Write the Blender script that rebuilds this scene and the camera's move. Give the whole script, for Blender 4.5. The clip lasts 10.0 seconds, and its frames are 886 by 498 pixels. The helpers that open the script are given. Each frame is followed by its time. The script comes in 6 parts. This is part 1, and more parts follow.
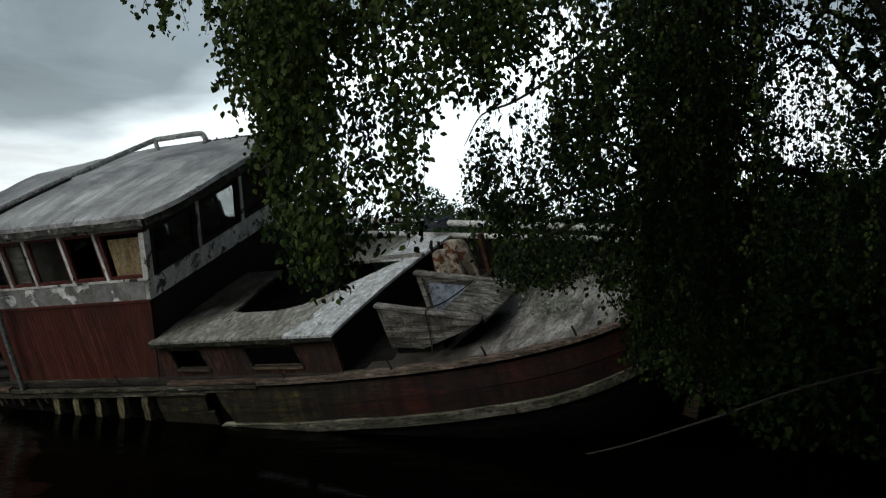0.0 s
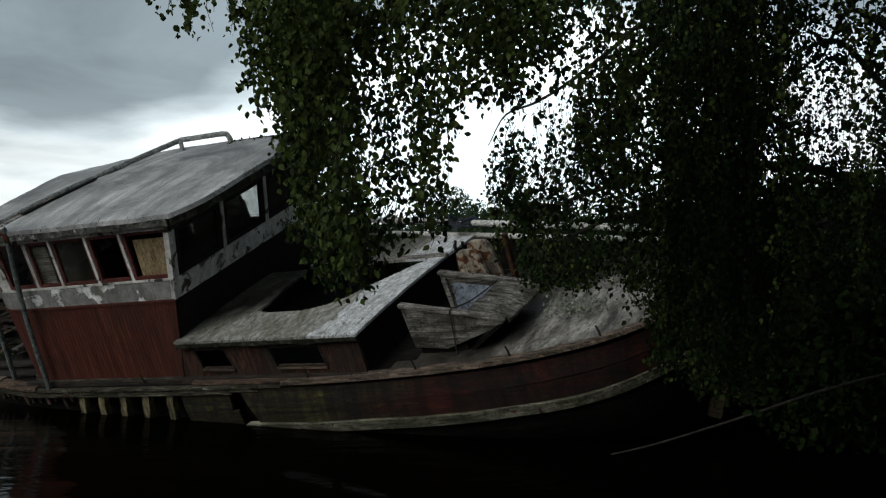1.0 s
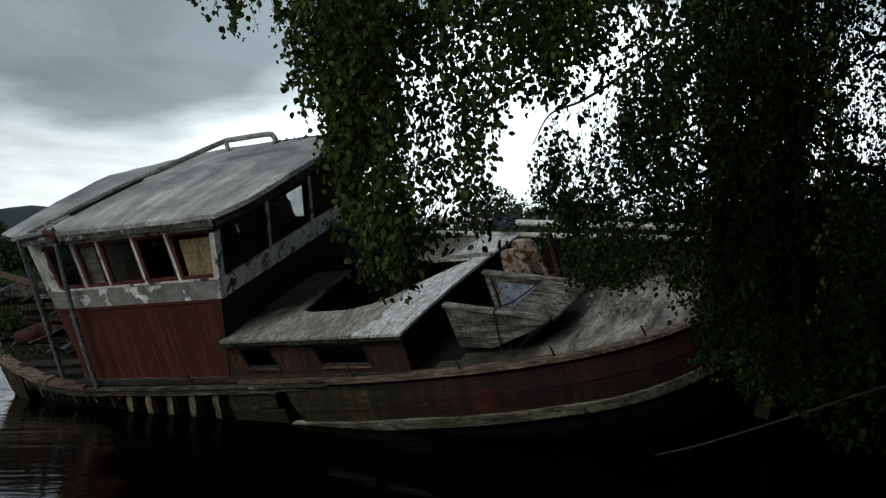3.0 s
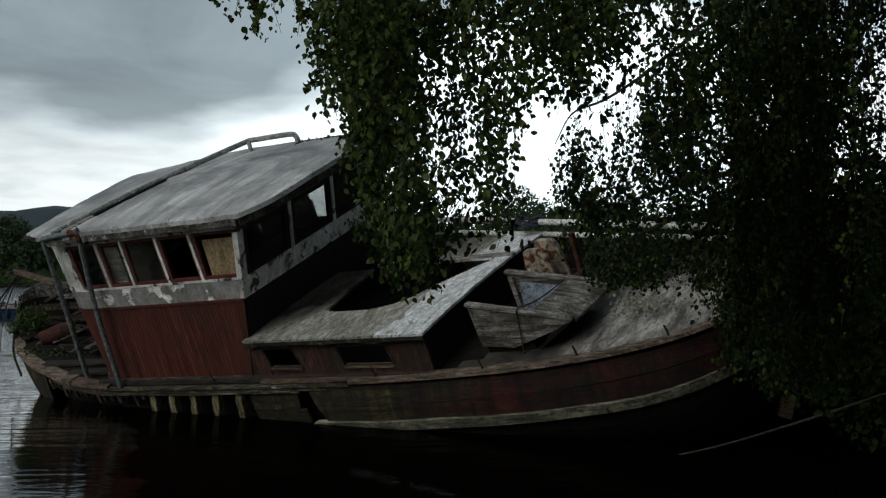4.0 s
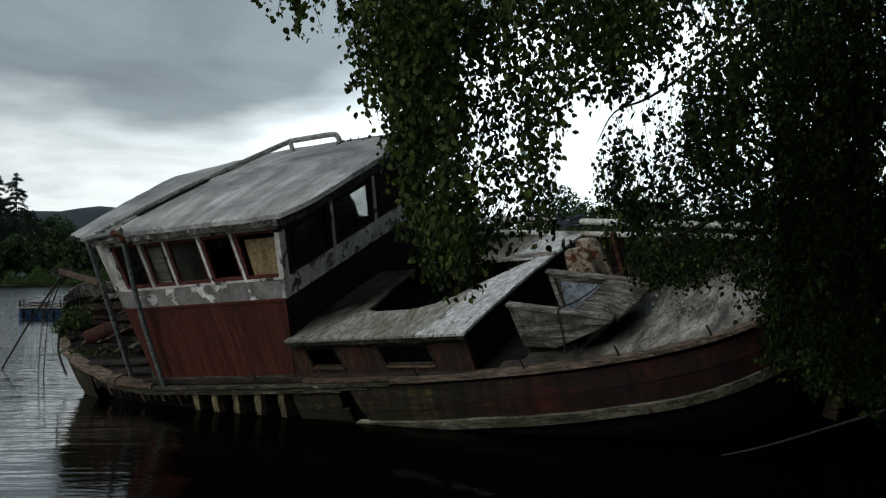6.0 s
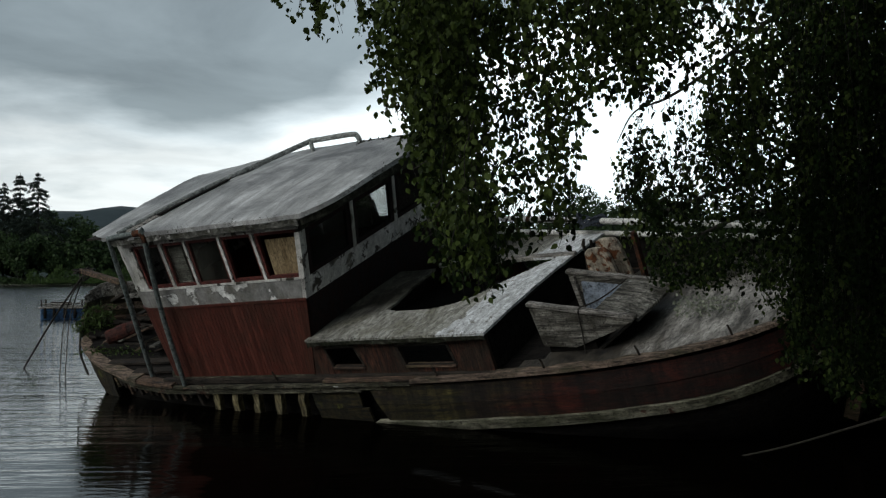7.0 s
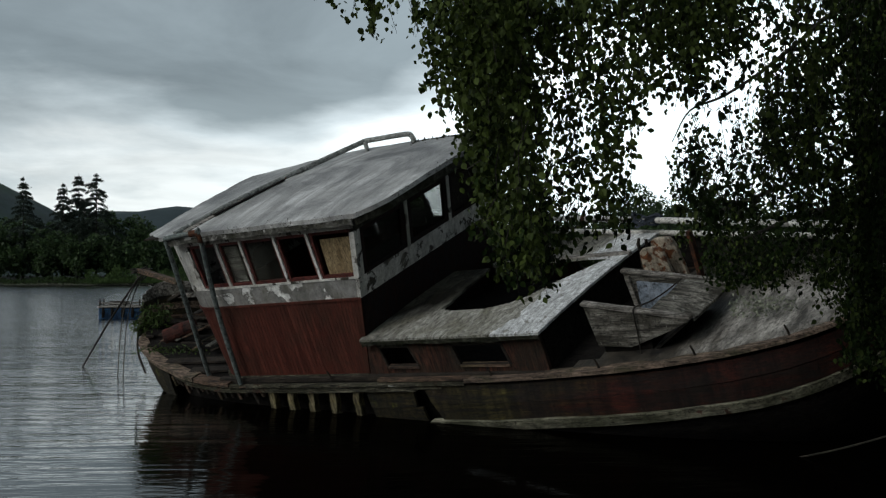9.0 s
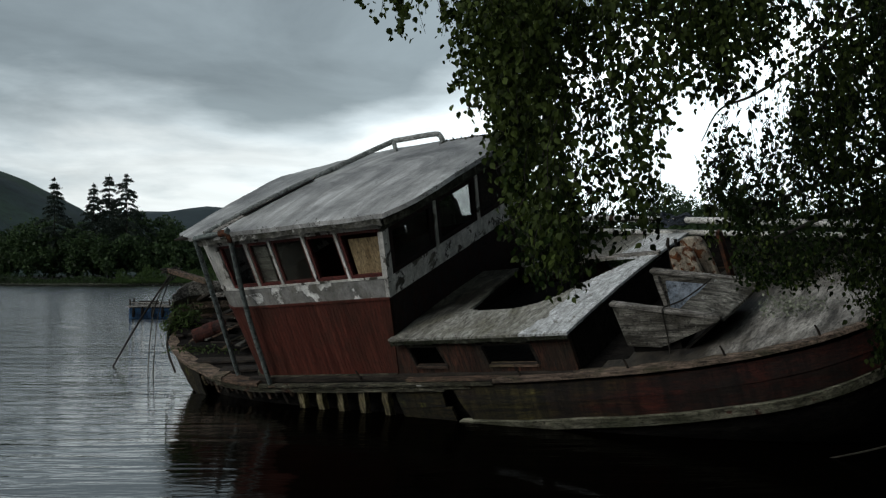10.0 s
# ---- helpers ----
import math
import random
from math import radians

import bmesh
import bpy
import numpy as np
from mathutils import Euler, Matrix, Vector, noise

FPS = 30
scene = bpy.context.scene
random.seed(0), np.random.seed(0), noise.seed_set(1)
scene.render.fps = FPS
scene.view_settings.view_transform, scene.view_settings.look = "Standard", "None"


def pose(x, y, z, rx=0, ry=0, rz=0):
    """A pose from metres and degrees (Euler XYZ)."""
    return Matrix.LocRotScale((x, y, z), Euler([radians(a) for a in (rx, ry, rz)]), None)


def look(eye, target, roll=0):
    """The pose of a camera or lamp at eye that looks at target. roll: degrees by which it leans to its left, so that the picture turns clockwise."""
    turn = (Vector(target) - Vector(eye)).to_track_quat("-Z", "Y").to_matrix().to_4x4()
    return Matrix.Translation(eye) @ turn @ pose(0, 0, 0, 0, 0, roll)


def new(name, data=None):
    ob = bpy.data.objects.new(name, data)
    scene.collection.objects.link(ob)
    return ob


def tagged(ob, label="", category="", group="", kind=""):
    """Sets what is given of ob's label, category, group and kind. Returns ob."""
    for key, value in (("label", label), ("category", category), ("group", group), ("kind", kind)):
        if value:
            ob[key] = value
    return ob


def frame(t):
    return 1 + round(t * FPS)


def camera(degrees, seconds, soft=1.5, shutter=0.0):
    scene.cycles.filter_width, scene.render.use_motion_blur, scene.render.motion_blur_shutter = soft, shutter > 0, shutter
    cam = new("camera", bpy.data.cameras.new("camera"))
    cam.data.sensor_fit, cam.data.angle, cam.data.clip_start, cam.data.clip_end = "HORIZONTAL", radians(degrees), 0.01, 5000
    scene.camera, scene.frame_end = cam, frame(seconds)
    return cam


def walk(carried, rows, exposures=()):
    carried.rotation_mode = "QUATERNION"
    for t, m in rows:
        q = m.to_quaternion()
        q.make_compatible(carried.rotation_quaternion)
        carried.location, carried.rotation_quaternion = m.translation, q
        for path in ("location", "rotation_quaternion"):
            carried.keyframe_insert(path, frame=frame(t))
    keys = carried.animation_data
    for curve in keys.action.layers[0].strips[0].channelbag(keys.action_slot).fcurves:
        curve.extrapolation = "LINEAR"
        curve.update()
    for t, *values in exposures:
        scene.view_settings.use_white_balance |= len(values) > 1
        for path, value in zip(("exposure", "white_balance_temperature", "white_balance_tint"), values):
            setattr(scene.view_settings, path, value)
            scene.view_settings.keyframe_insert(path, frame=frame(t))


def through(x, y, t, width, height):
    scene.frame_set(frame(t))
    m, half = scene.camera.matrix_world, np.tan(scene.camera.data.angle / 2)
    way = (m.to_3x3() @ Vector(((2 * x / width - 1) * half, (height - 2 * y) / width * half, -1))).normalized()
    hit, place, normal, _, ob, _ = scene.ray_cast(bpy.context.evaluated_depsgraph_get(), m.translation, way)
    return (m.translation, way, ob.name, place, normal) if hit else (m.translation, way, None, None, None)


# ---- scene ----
# camera and its turn: one standing place, eye height above the water
EYE = 1.68
cam = camera(36.0, 10.0, soft=1.25)
DIP = -0.13
PATH = [
    (0.0, 91.413, -0.032, -9.867), (0.5, 91.411, -0.029, -9.344), (1.0, 91.410, -0.058, -8.858),
    (1.5, 91.399, -0.044, -8.376), (2.0, 91.400, 0.010, -7.910), (2.5, 91.398, -0.027, -7.456),
    (4.0, 91.375, 0.005, -6.058), (4.5, 91.371, 0.041, -5.597), (5.0, 91.383, -0.022, -5.163),
    (5.5, 91.378, -0.006, -4.728), (7.0, 91.352, 0.018, -3.481), (7.5, 91.352, 0.026, -2.972),
    (8.0, 91.344, 0.005, -2.403), (8.5, 91.344, 0.036, -1.802), (9.0, 91.336, 0.018, -1.202),
    (9.5, 91.334, -0.024, -0.595), (10.0, 91.330, 0.0, 0.0),
]
walk(cam, [(t, pose(0.0, 0.0, EYE, rx + DIP, ry, rz)) for t, rx, ry, rz in PATH])

# ---------------------------------------------------------------- light
def node(tree, kind, **inputs):
    n = tree.nodes.new(kind)
    for key, value in inputs.items():
        n.inputs[key.replace("_", " ")].default_value = value
    return n


def ramp(tree, stops, interp="LINEAR"):
    n = tree.nodes.new("ShaderNodeValToRGB")
    n.color_ramp.interpolation = interp
    els = n.color_ramp.elements
    while len(els) < len(stops):
        els.new(0.5)
    for e, (p, c) in zip(els, stops):
        e.position = p
        e.color = (*c, 1) if len(c) == 3 else c
    return n


def maths(tree, op, a, b=None, c=None, clamp=False):
    n = tree.nodes.new("ShaderNodeMath")
    n.operation, n.use_clamp = op, clamp
    for i, v in enumerate((a, b, c)):
        if v is None:
            continue
        if isinstance(v, (int, float)):
            n.inputs[i].default_value = v
        else:
            tree.links.new(v, n.inputs[i])
    return n.outputs[0]


def overcast():
    world = bpy.data.worlds.new("overcast_sky")
    scene.world = world
    world.use_nodes = True
    t = world.node_tree
    t.nodes.clear()
    link = t.links.new
    co = t.nodes.new("ShaderNodeTexCoord")
    sep = t.nodes.new("ShaderNodeSeparateXYZ")
    link(co.outputs["Generated"], sep.inputs[0])
    x, y, z = sep.outputs
    # the cloud deck: a flat layer seen in perspective
    zc = maths(t, "MAXIMUM", z, 0.0)
    zz = maths(t, "ADD", zc, 0.12)
    comb = t.nodes.new("ShaderNodeCombineXYZ")
    link(maths(t, "DIVIDE", x, zz), comb.inputs[0])
    link(maths(t, "MULTIPLY", maths(t, "DIVIDE", y, zz), 0.8), comb.inputs[1])
    big = node(t, "ShaderNodeTexNoise", Scale=0.60, Detail=7.0, Roughness=0.52)
    link(comb.outputs[0], big.inputs["Vector"])
    fine = node(t, "ShaderNodeTexNoise", Scale=1.5, Detail=8.0, Roughness=0.55, Distortion=0.3)
    link(comb.outputs[0], fine.inputs["Vector"])
    lump = maths(t, "ADD", maths(t, "MULTIPLY", maths(t, "SUBTRACT", big.outputs[0], 0.5), 0.24),
                 maths(t, "MULTIPLY", maths(t, "SUBTRACT", fine.outputs[0], 0.5), 0.05))
    # bright under the far edge of the deck, dark grey above
    level = maths(t, "ADD", zc, lump)
    shade = ramp(t, [(0.0, (0.70, 0.78, 0.81)), (0.035, (0.895, 0.97, 0.99)), (0.068, (0.955, 1.02, 1.03)), (0.094, (0.60, 0.68, 0.715)),
                     (0.132, (0.234, 0.281, 0.303)), (0.20, (0.256, 0.306, 0.328)), (0.27, (0.26, 0.308, 0.33)), (0.4, (0.213, 0.25, 0.27)), (1.0, (0.194, 0.225, 0.24))])
    # a brighter band low in the sky ahead, away from the sun lamp
    d = maths(t, "ADD", maths(t, "MULTIPLY", x, 0.20), maths(t, "ADD", maths(t, "MULTIPLY", y, 0.971), maths(t, "MULTIPLY", zc, 0.13)))
    glow = maths(t, "POWER", maths(t, "MAXIMUM", d, 0.0), 46.0)
    # a darker belly of cloud hanging lower than the rest
    d2 = maths(t, "ADD", maths(t, "MULTIPLY", x, -0.105), maths(t, "ADD", maths(t, "MULTIPLY", y, 0.985), maths(t, "MULTIPLY", zc, 0.150)))
    belly = maths(t, "MULTIPLY", maths(t, "POWER", maths(t, "MAXIMUM", d2, 0.0), 300.0), 0.015)
    link(maths(t, "ADD", maths(t, "SUBTRACT", level, maths(t, "MULTIPLY", glow, 0.115)), belly), shade.inputs[0])
    billow = node(t, "ShaderNodeTexNoise", Scale=1.2, Detail=9.0, Roughness=0.56, Distortion=0.5)
    link(comb.outputs[0], billow.inputs["Vector"])
    puff = t.nodes.new("ShaderNodeMapRange")
    for k, val in enumerate((0.34, 0.66, 0.72, 1.30)):
        puff.inputs[k + 1].default_value = val
    link(billow.outputs[0], puff.inputs[0])
    aloft = maths(t, "MULTIPLY", zc, 8.0, clamp=True)
    body = maths(t, "ADD", maths(t, "MULTIPLY", maths(t, "SUBTRACT", puff.outputs[0], 1.0), aloft), 1.0)
    gain = maths(t, "ADD", maths(t, "MULTIPLY", glow, 1.0), maths(t, "MULTIPLY", body, 0.96))
    sky = t.nodes.new("ShaderNodeTexSky")
    sky.sky_type, sky.sun_disc = "NISHITA", False
    sky.sun_elevation, sky.sun_rotation = radians(30), radians(-124)
    scaled = t.nodes.new("ShaderNodeVectorMath")
    scaled.operation = "SCALE"
    link(shade.outputs[0], scaled.inputs[0])
    link(gain, scaled.inputs["Scale"])
    mix = t.nodes.new("ShaderNodeMix")
    mix.data_type = "RGBA"
    mix.inputs[0].default_value = 0.015
    link(scaled.outputs[0], mix.inputs[6])
    link(sky.outputs[0], mix.inputs[7])
    bg = node(t, "ShaderNodeBackground", Strength=SKY)
    link(mix.outputs[2], bg.inputs[0])
    out = t.nodes.new("ShaderNodeOutputWorld")
    link(bg.outputs[0], out.inputs[0])


SKY = 0.90
overcast()
sun = new("sun", bpy.data.lights.new("sun", "SUN"))
sun.data.energy, sun.data.angle, sun.data.color = 1.25, radians(40), (1.0, 0.985, 0.955)
sun.matrix_world = look((-32.4, -5.6, 22.5), (0, 16, 0))

# ---------------------------------------------------------------- materials
def principled(name):
    m = bpy.data.materials.new(name)
    m.use_nodes = True
    t = m.node_tree
    return m, t, t.nodes["Principled BSDF"]


def rgb_mix(t, fac, a, b, blend="MIX"):
    n = t.nodes.new("ShaderNodeMix")
    n.data_type, n.blend_type = "RGBA", blend
    for i, v in ((0, fac), (6, a), (7, b)):
        if isinstance(v, (int, float)):
            n.inputs[i].default_value = v
        elif isinstance(v, tuple):
            n.inputs[i].default_value = (*v, 1)
        else:
            t.links.new(v, n.inputs[i])
    return n.outputs[2]


def noise_tex(t, vec, scale, detail=6.0, rough=0.6, distort=0.0):
    n = node(t, "ShaderNodeTexNoise", Scale=scale, Detail=detail, Roughness=rough, Distortion=distort)
    t.links.new(vec, n.inputs["Vector"])
    return n.outputs[0]


def surface(name, dark, light, scale=6.0, stretch=(1, 1, 1), rough=0.85, bump=0.35, grain=60.0, vary=0.25,
            stain=None, stain_at=0.6, stain_scale=1.3, second=None, second_at=0.62, second_scale=5.0, metal=0.0, gloss=0.3, crack=0.0, grit=0.85, grit_scale=13.0, drip=0.0, rim=0.0, fade=None, fleck=0.5):
    """Weathered stuff: grain between two colours, patches of stain and of a second layer with crisp edges."""
    m, t, b = principled(name)
    link = t.links.new
    co = t.nodes.new("ShaderNodeTexCoord")
    mp = t.nodes.new("ShaderNodeMapping")
    mp.inputs["Scale"].default_value = stretch
    link(co.outputs["Object"], mp.inputs[0])
    info = t.nodes.new("ShaderNodeObjectInfo")
    shift = t.nodes.new("ShaderNodeVectorMath")
    shift.operation = "ADD"
    link(mp.outputs[0], shift.inputs[0])
    link(maths(t, "MULTIPLY", info.outputs["Random"], 37.0), shift.inputs[1])
    v = shift.outputs[0]
    grain_fac = noise_tex(t, v, scale, 8.0, 0.62)
    r = ramp(t, [(0.36, dark), (0.64, light)])
    link(grain_fac, r.inputs[0])
    colour = r.outputs[0]
    height = noise_tex(t, v, grain, 4.0, 0.6)
    if crack:
        # dark checks and scratches along the grain
        s = noise_tex(t, v, scale * 3.2, 5.0, 0.7)
        edge = ramp(t, [(0.56, (0, 0, 0)), (0.66, (1, 1, 1))])
        link(s, edge.inputs[0])
        colour = rgb_mix(t, maths(t, "MULTIPLY", edge.outputs[0], crack), colour, tuple(c * 0.28 for c in dark))
        height = maths(t, "SUBTRACT", height, edge.outputs[0])
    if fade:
        # the colours give way along the boat to a second pair, over a ragged border
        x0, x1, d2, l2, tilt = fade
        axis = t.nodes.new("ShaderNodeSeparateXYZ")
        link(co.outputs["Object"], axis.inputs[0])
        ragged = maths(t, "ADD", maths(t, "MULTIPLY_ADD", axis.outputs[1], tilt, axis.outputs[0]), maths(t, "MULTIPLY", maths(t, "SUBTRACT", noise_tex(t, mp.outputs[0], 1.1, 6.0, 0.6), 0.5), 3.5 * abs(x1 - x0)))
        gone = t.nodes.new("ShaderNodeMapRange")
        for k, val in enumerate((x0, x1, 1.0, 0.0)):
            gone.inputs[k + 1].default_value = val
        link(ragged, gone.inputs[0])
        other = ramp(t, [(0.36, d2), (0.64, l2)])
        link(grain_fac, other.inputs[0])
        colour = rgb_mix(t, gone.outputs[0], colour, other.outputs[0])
    if second:
        s = noise_tex(t, co.outputs["Object"], second_scale, 8.0, 0.6, 0.4)
        edge = ramp(t, [(second_at - 0.012, (0, 0, 0)), (second_at + 0.012, (1, 1, 1))])
        link(s, edge.inputs[0])
        colour = rgb_mix(t, edge.outputs[0], colour, second)
        if rim:
            # curled, dirty edge of the paint film
            lip = ramp(t, [(second_at - 0.030, (0, 0, 0)), (second_at - 0.010, (1, 1, 1)), (second_at + 0.004, (1, 1, 1)), (second_at + 0.014, (0, 0, 0))])
            link(s, lip.inputs[0])
            colour = rgb_mix(t, maths(t, "MULTIPLY", lip.outputs[0], rim), colour, (0.03, 0.028, 0.022))
        height = maths(t, "ADD", height, maths(t, "MULTIPLY", edge.outputs[0], -0.8))
    if stain:
        s = noise_tex(t, co.outputs["Object"], stain_scale, 7.0, 0.65, 0.6)
        edge = ramp(t, [(stain_at - 0.12, (0, 0, 0)), (stain_at + 0.1, (1, 1, 1))])
        link(s, edge.inputs[0])
        colour = rgb_mix(t, edge.outputs[0], colour, stain)
    if grit:
        # fine dirt and pitting
        g = noise_tex(t, v, grit_scale, 9.0, 0.78, 0.2)
        gr = ramp(t, [(0.36, (1 - grit,) * 3), (0.5, (0.92, 0.92, 0.92)), (0.66, (1.0 + 0.5 * grit,) * 3)])
        link(g, gr.inputs[0])
        colour = rgb_mix(t, 1.0, colour, gr.outputs[0], "MULTIPLY")
    if drip:
        # long stains that have run down the wall
        mpd = t.nodes.new("ShaderNodeMapping")
        mpd.inputs["Scale"].default_value = (9, 9, 0.7)
        link(co.outputs["Object"], mpd.inputs[0])
        dn = noise_tex(t, mpd.outputs[0], 1.0, 6.0, 0.65)
        dr = ramp(t, [(0.42, (1 - drip,) * 3), (0.58, (1, 1, 1))])
        link(dn, dr.inputs[0])
        colour = rgb_mix(t, 1.0, colour, dr.outputs[0], "MULTIPLY")
    if fleck:
        # pits, lichen and worn grain at the scale of a few centimetres
        f = noise_tex(t, co.outputs["Object"], 34.0, 4.0, 0.68, 0.6)
        fr = ramp(t, [(0.35, (1 - fleck,) * 3), (0.46, (1, 1, 1)), (0.60, (1, 1, 1)), (0.70, (1 + 0.8 * fleck,) * 3)])
        link(f, fr.inputs[0])
        colour = rgb_mix(t, 1.0, colour, fr.outputs[0], "MULTIPLY")
        height = maths(t, "ADD", height, maths(t, "MULTIPLY", f, 1.5))
    value = maths(t, "ADD", maths(t, "MULTIPLY", info.outputs["Random"], vary), 1.0 - vary / 2)
    hsv = t.nodes.new("ShaderNodeHueSaturation")
    link(value, hsv.inputs["Value"])
    link(colour, hsv.inputs["Color"])
    link(hsv.outputs[0], b.inputs["Base Color"])
    rr = ramp(t, [(0.3, (rough - 0.12,) * 3), (0.75, (min(rough + 0.12, 1.0),) * 3)])
    link(grain_fac, rr.inputs[0])
    link(rr.outputs[0], b.inputs["Roughness"])
    b.inputs["Metallic"].default_value = metal
    b.inputs["Specular IOR Level"].default_value = gloss
    bp = node(t, "ShaderNodeBump", Strength=bump, Distance=0.02)
    link(height, bp.inputs["Height"])
    link(bp.outputs[0], b.inputs["Normal"])
    return m


def leafage(name, dark, light, through=0.35, gloss=0.25):
    m, t, b = principled(name)
    link = t.links.new
    geo = t.nodes.new("ShaderNodeNewGeometry")
    r = ramp(t, [(0.0, dark), (0.75, light), (1.0, tuple(c * 1.25 for c in light))])
    link(geo.outputs["Random Per Island"], r.inputs[0])
    link(r.outputs[0], b.inputs["Base Color"])
    b.inputs["Roughness"].default_value = 0.55
    b.inputs["Specular IOR Level"].default_value = gloss
    tr = t.nodes.new("ShaderNodeBsdfTranslucent")
    link(r.outputs[0], tr.inputs["Color"])
    mx = t.nodes.new("ShaderNodeMixShader")
    mx.inputs[0].default_value = through
    link(b.outputs[0], mx.inputs[1])
    link(tr.outputs[0], mx.inputs[2])
    link(mx.outputs[0], t.nodes["Material Output"].inputs[0])
    return m


def water_material():
    m, t, b = principled("peat_water")
    link = t.links.new
    b.inputs["Base Color"].default_value = (0.0012, 0.0010, 0.0007, 1)
    b.inputs["Roughness"].default_value = 0.09
    b.inputs["IOR"].default_value = 1.33
    co = t.nodes.new("ShaderNodeTexCoord")
    mp = t.nodes.new("ShaderNodeMapping")
    mp.inputs["Scale"].default_value = (0.55, 1.9, 1.0)
    mp.inputs["Rotation"].default_value = (0, 0, radians(-7))
    link(co.outputs["Object"], mp.inputs[0])
    a = noise_tex(t, mp.outputs[0], 1.15, 3.0, 0.5, 1.0)
    c = noise_tex(t, mp.outputs[0], 4.5, 3.0, 0.55, 0.3)
    calm = noise_tex(t, co.outputs["Object"], 0.09, 2.0, 0.5)
    live = ramp(t, [(0.35, (0.55, 0.55, 0.55)), (0.65, (1, 1, 1))])
    link(calm, live.inputs[0])
    # the boat and the bank keep the wind off: calm in their lee, ruffled out on the loch
    where = t.nodes.new("ShaderNodeSeparateXYZ")
    link(co.outputs["Object"], where.inputs[0])
    lee = t.nodes.new("ShaderNodeMapRange")
    for k, val in enumerate((-5.0, -2.6, 1.0, 0.28)):
        lee.inputs[k + 1].default_value = val
    link(where.outputs[0], lee.inputs[0])
    open_water = t.nodes.new("ShaderNodeMapRange")
    for k, val in enumerate((18.0, 60.0, 0.06, 0.12)):
        open_water.inputs[k + 1].default_value = val
    link(where.outputs[1], open_water.inputs[0])
    glassy = t.nodes.new("ShaderNodeMapRange")
    for k, val in enumerate((-5.0, -2.6, 1.0, 0.35)):
        glassy.inputs[k + 1].default_value = val
    link(where.outputs[0], glassy.inputs[0])
    link(maths(t, "MULTIPLY", open_water.outputs[0], glassy.outputs[0]), b.inputs["Roughness"])
    # gloss cut by the boat to darken reflections; border fitted to the view
    gloss_cut = t.nodes.new("ShaderNodeMapRange")
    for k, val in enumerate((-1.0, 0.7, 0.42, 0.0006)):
        gloss_cut.inputs[k + 1].default_value = val
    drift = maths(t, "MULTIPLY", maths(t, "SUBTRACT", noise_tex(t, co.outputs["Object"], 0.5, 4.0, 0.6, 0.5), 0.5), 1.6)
    link(maths(t, "ADD", maths(t, "MULTIPLY_ADD", where.outputs[1], 0.17, where.outputs[0]), drift), gloss_cut.inputs[0])
    link(gloss_cut.outputs[0], b.inputs["Specular IOR Level"])
    chop = t.nodes.new("ShaderNodeMapRange")
    for k, val in enumerate((18.0, 160.0, 1.0, 3.2)):
        chop.inputs[k + 1].default_value = val
    link(where.outputs[1], chop.inputs[0])
    swell = noise_tex(t, mp.outputs[0], 0.45, 2.0, 0.4, 0.8)
    h = maths(t, "MULTIPLY", maths(t, "ADD", maths(t, "ADD", a, maths(t, "MULTIPLY", swell, 1.6)), maths(t, "MULTIPLY", c, 0.28)), maths(t, "MULTIPLY", maths(t, "MULTIPLY", live.outputs[0], chop.outputs[0]), lee.outputs[0]))
    bp = node(t, "ShaderNodeBump", Strength=0.32, Distance=0.12)
    link(h, bp.inputs["Height"])
    link(bp.outputs[0], b.inputs["Normal"])
    return m


def glass_material():
    m, t, b = principled("dirty_glass")
    link = t.links.new
    b.inputs["Base Color"].default_value = (0.55, 0.58, 0.57, 1)
    b.inputs["Transmission Weight"].default_value = 1.0
    b.inputs["IOR"].default_value = 1.1
    b.inputs["Roughness"].default_value = 0.03
    dirt = t.nodes.new("ShaderNodeBsdfDiffuse")
    dirt.inputs[0].default_value = (0.12, 0.12, 0.1, 1)
    co = t.nodes.new("ShaderNodeTexCoord")
    f = noise_tex(t, co.outputs["Object"], 3.5, 6.0, 0.6)
    r = ramp(t, [(0.4, (0.03, 0.03, 0.03)), (0.75, (0.16, 0.16, 0.16))])
    link(f, r.inputs[0])
    mx = t.nodes.new("ShaderNodeMixShader")
    link(r.outputs[0], mx.inputs[0])
    link(b.outputs[0], mx.inputs[1])
    link(dirt.outputs[0], mx.inputs[2])
    link(mx.outputs[0], t.nodes["Material Output"].inputs[0])
    return m


RED = surface("red_paint", (0.062, 0.0145, 0.0095), (0.112, 0.029, 0.018), 3, (1.2, 1.2, 0.35), 0.62, 0.2, 45, 0.05,
              stain=(0.050, 0.020, 0.012), stain_at=0.58, stain_scale=1.1, second=(0.10, 0.05, 0.035), second_at=0.76, second_scale=9, crack=0.04, drip=0.15, grit=0.45, fleck=0.25)
CABINRED = surface("dark_weathered_red_boards", (0.016, 0.007, 0.004), (0.110, 0.044, 0.026), 6, (4, 4, 0.5), 0.85, 0.4, 45, 0.3, crack=0.7, stain=(0.03, 0.022, 0.014), stain_at=0.52, stain_scale=3, drip=0.5)
# the red paint again, darkened to hold the shade on the front
SHADERED = surface("shade_dark_red_paint", (0.006, 0.003, 0.003), (0.022, 0.007, 0.005), 5, (2, 2, 0.6), 0.85, 0.3, 45, 0.2, crack=0.5)
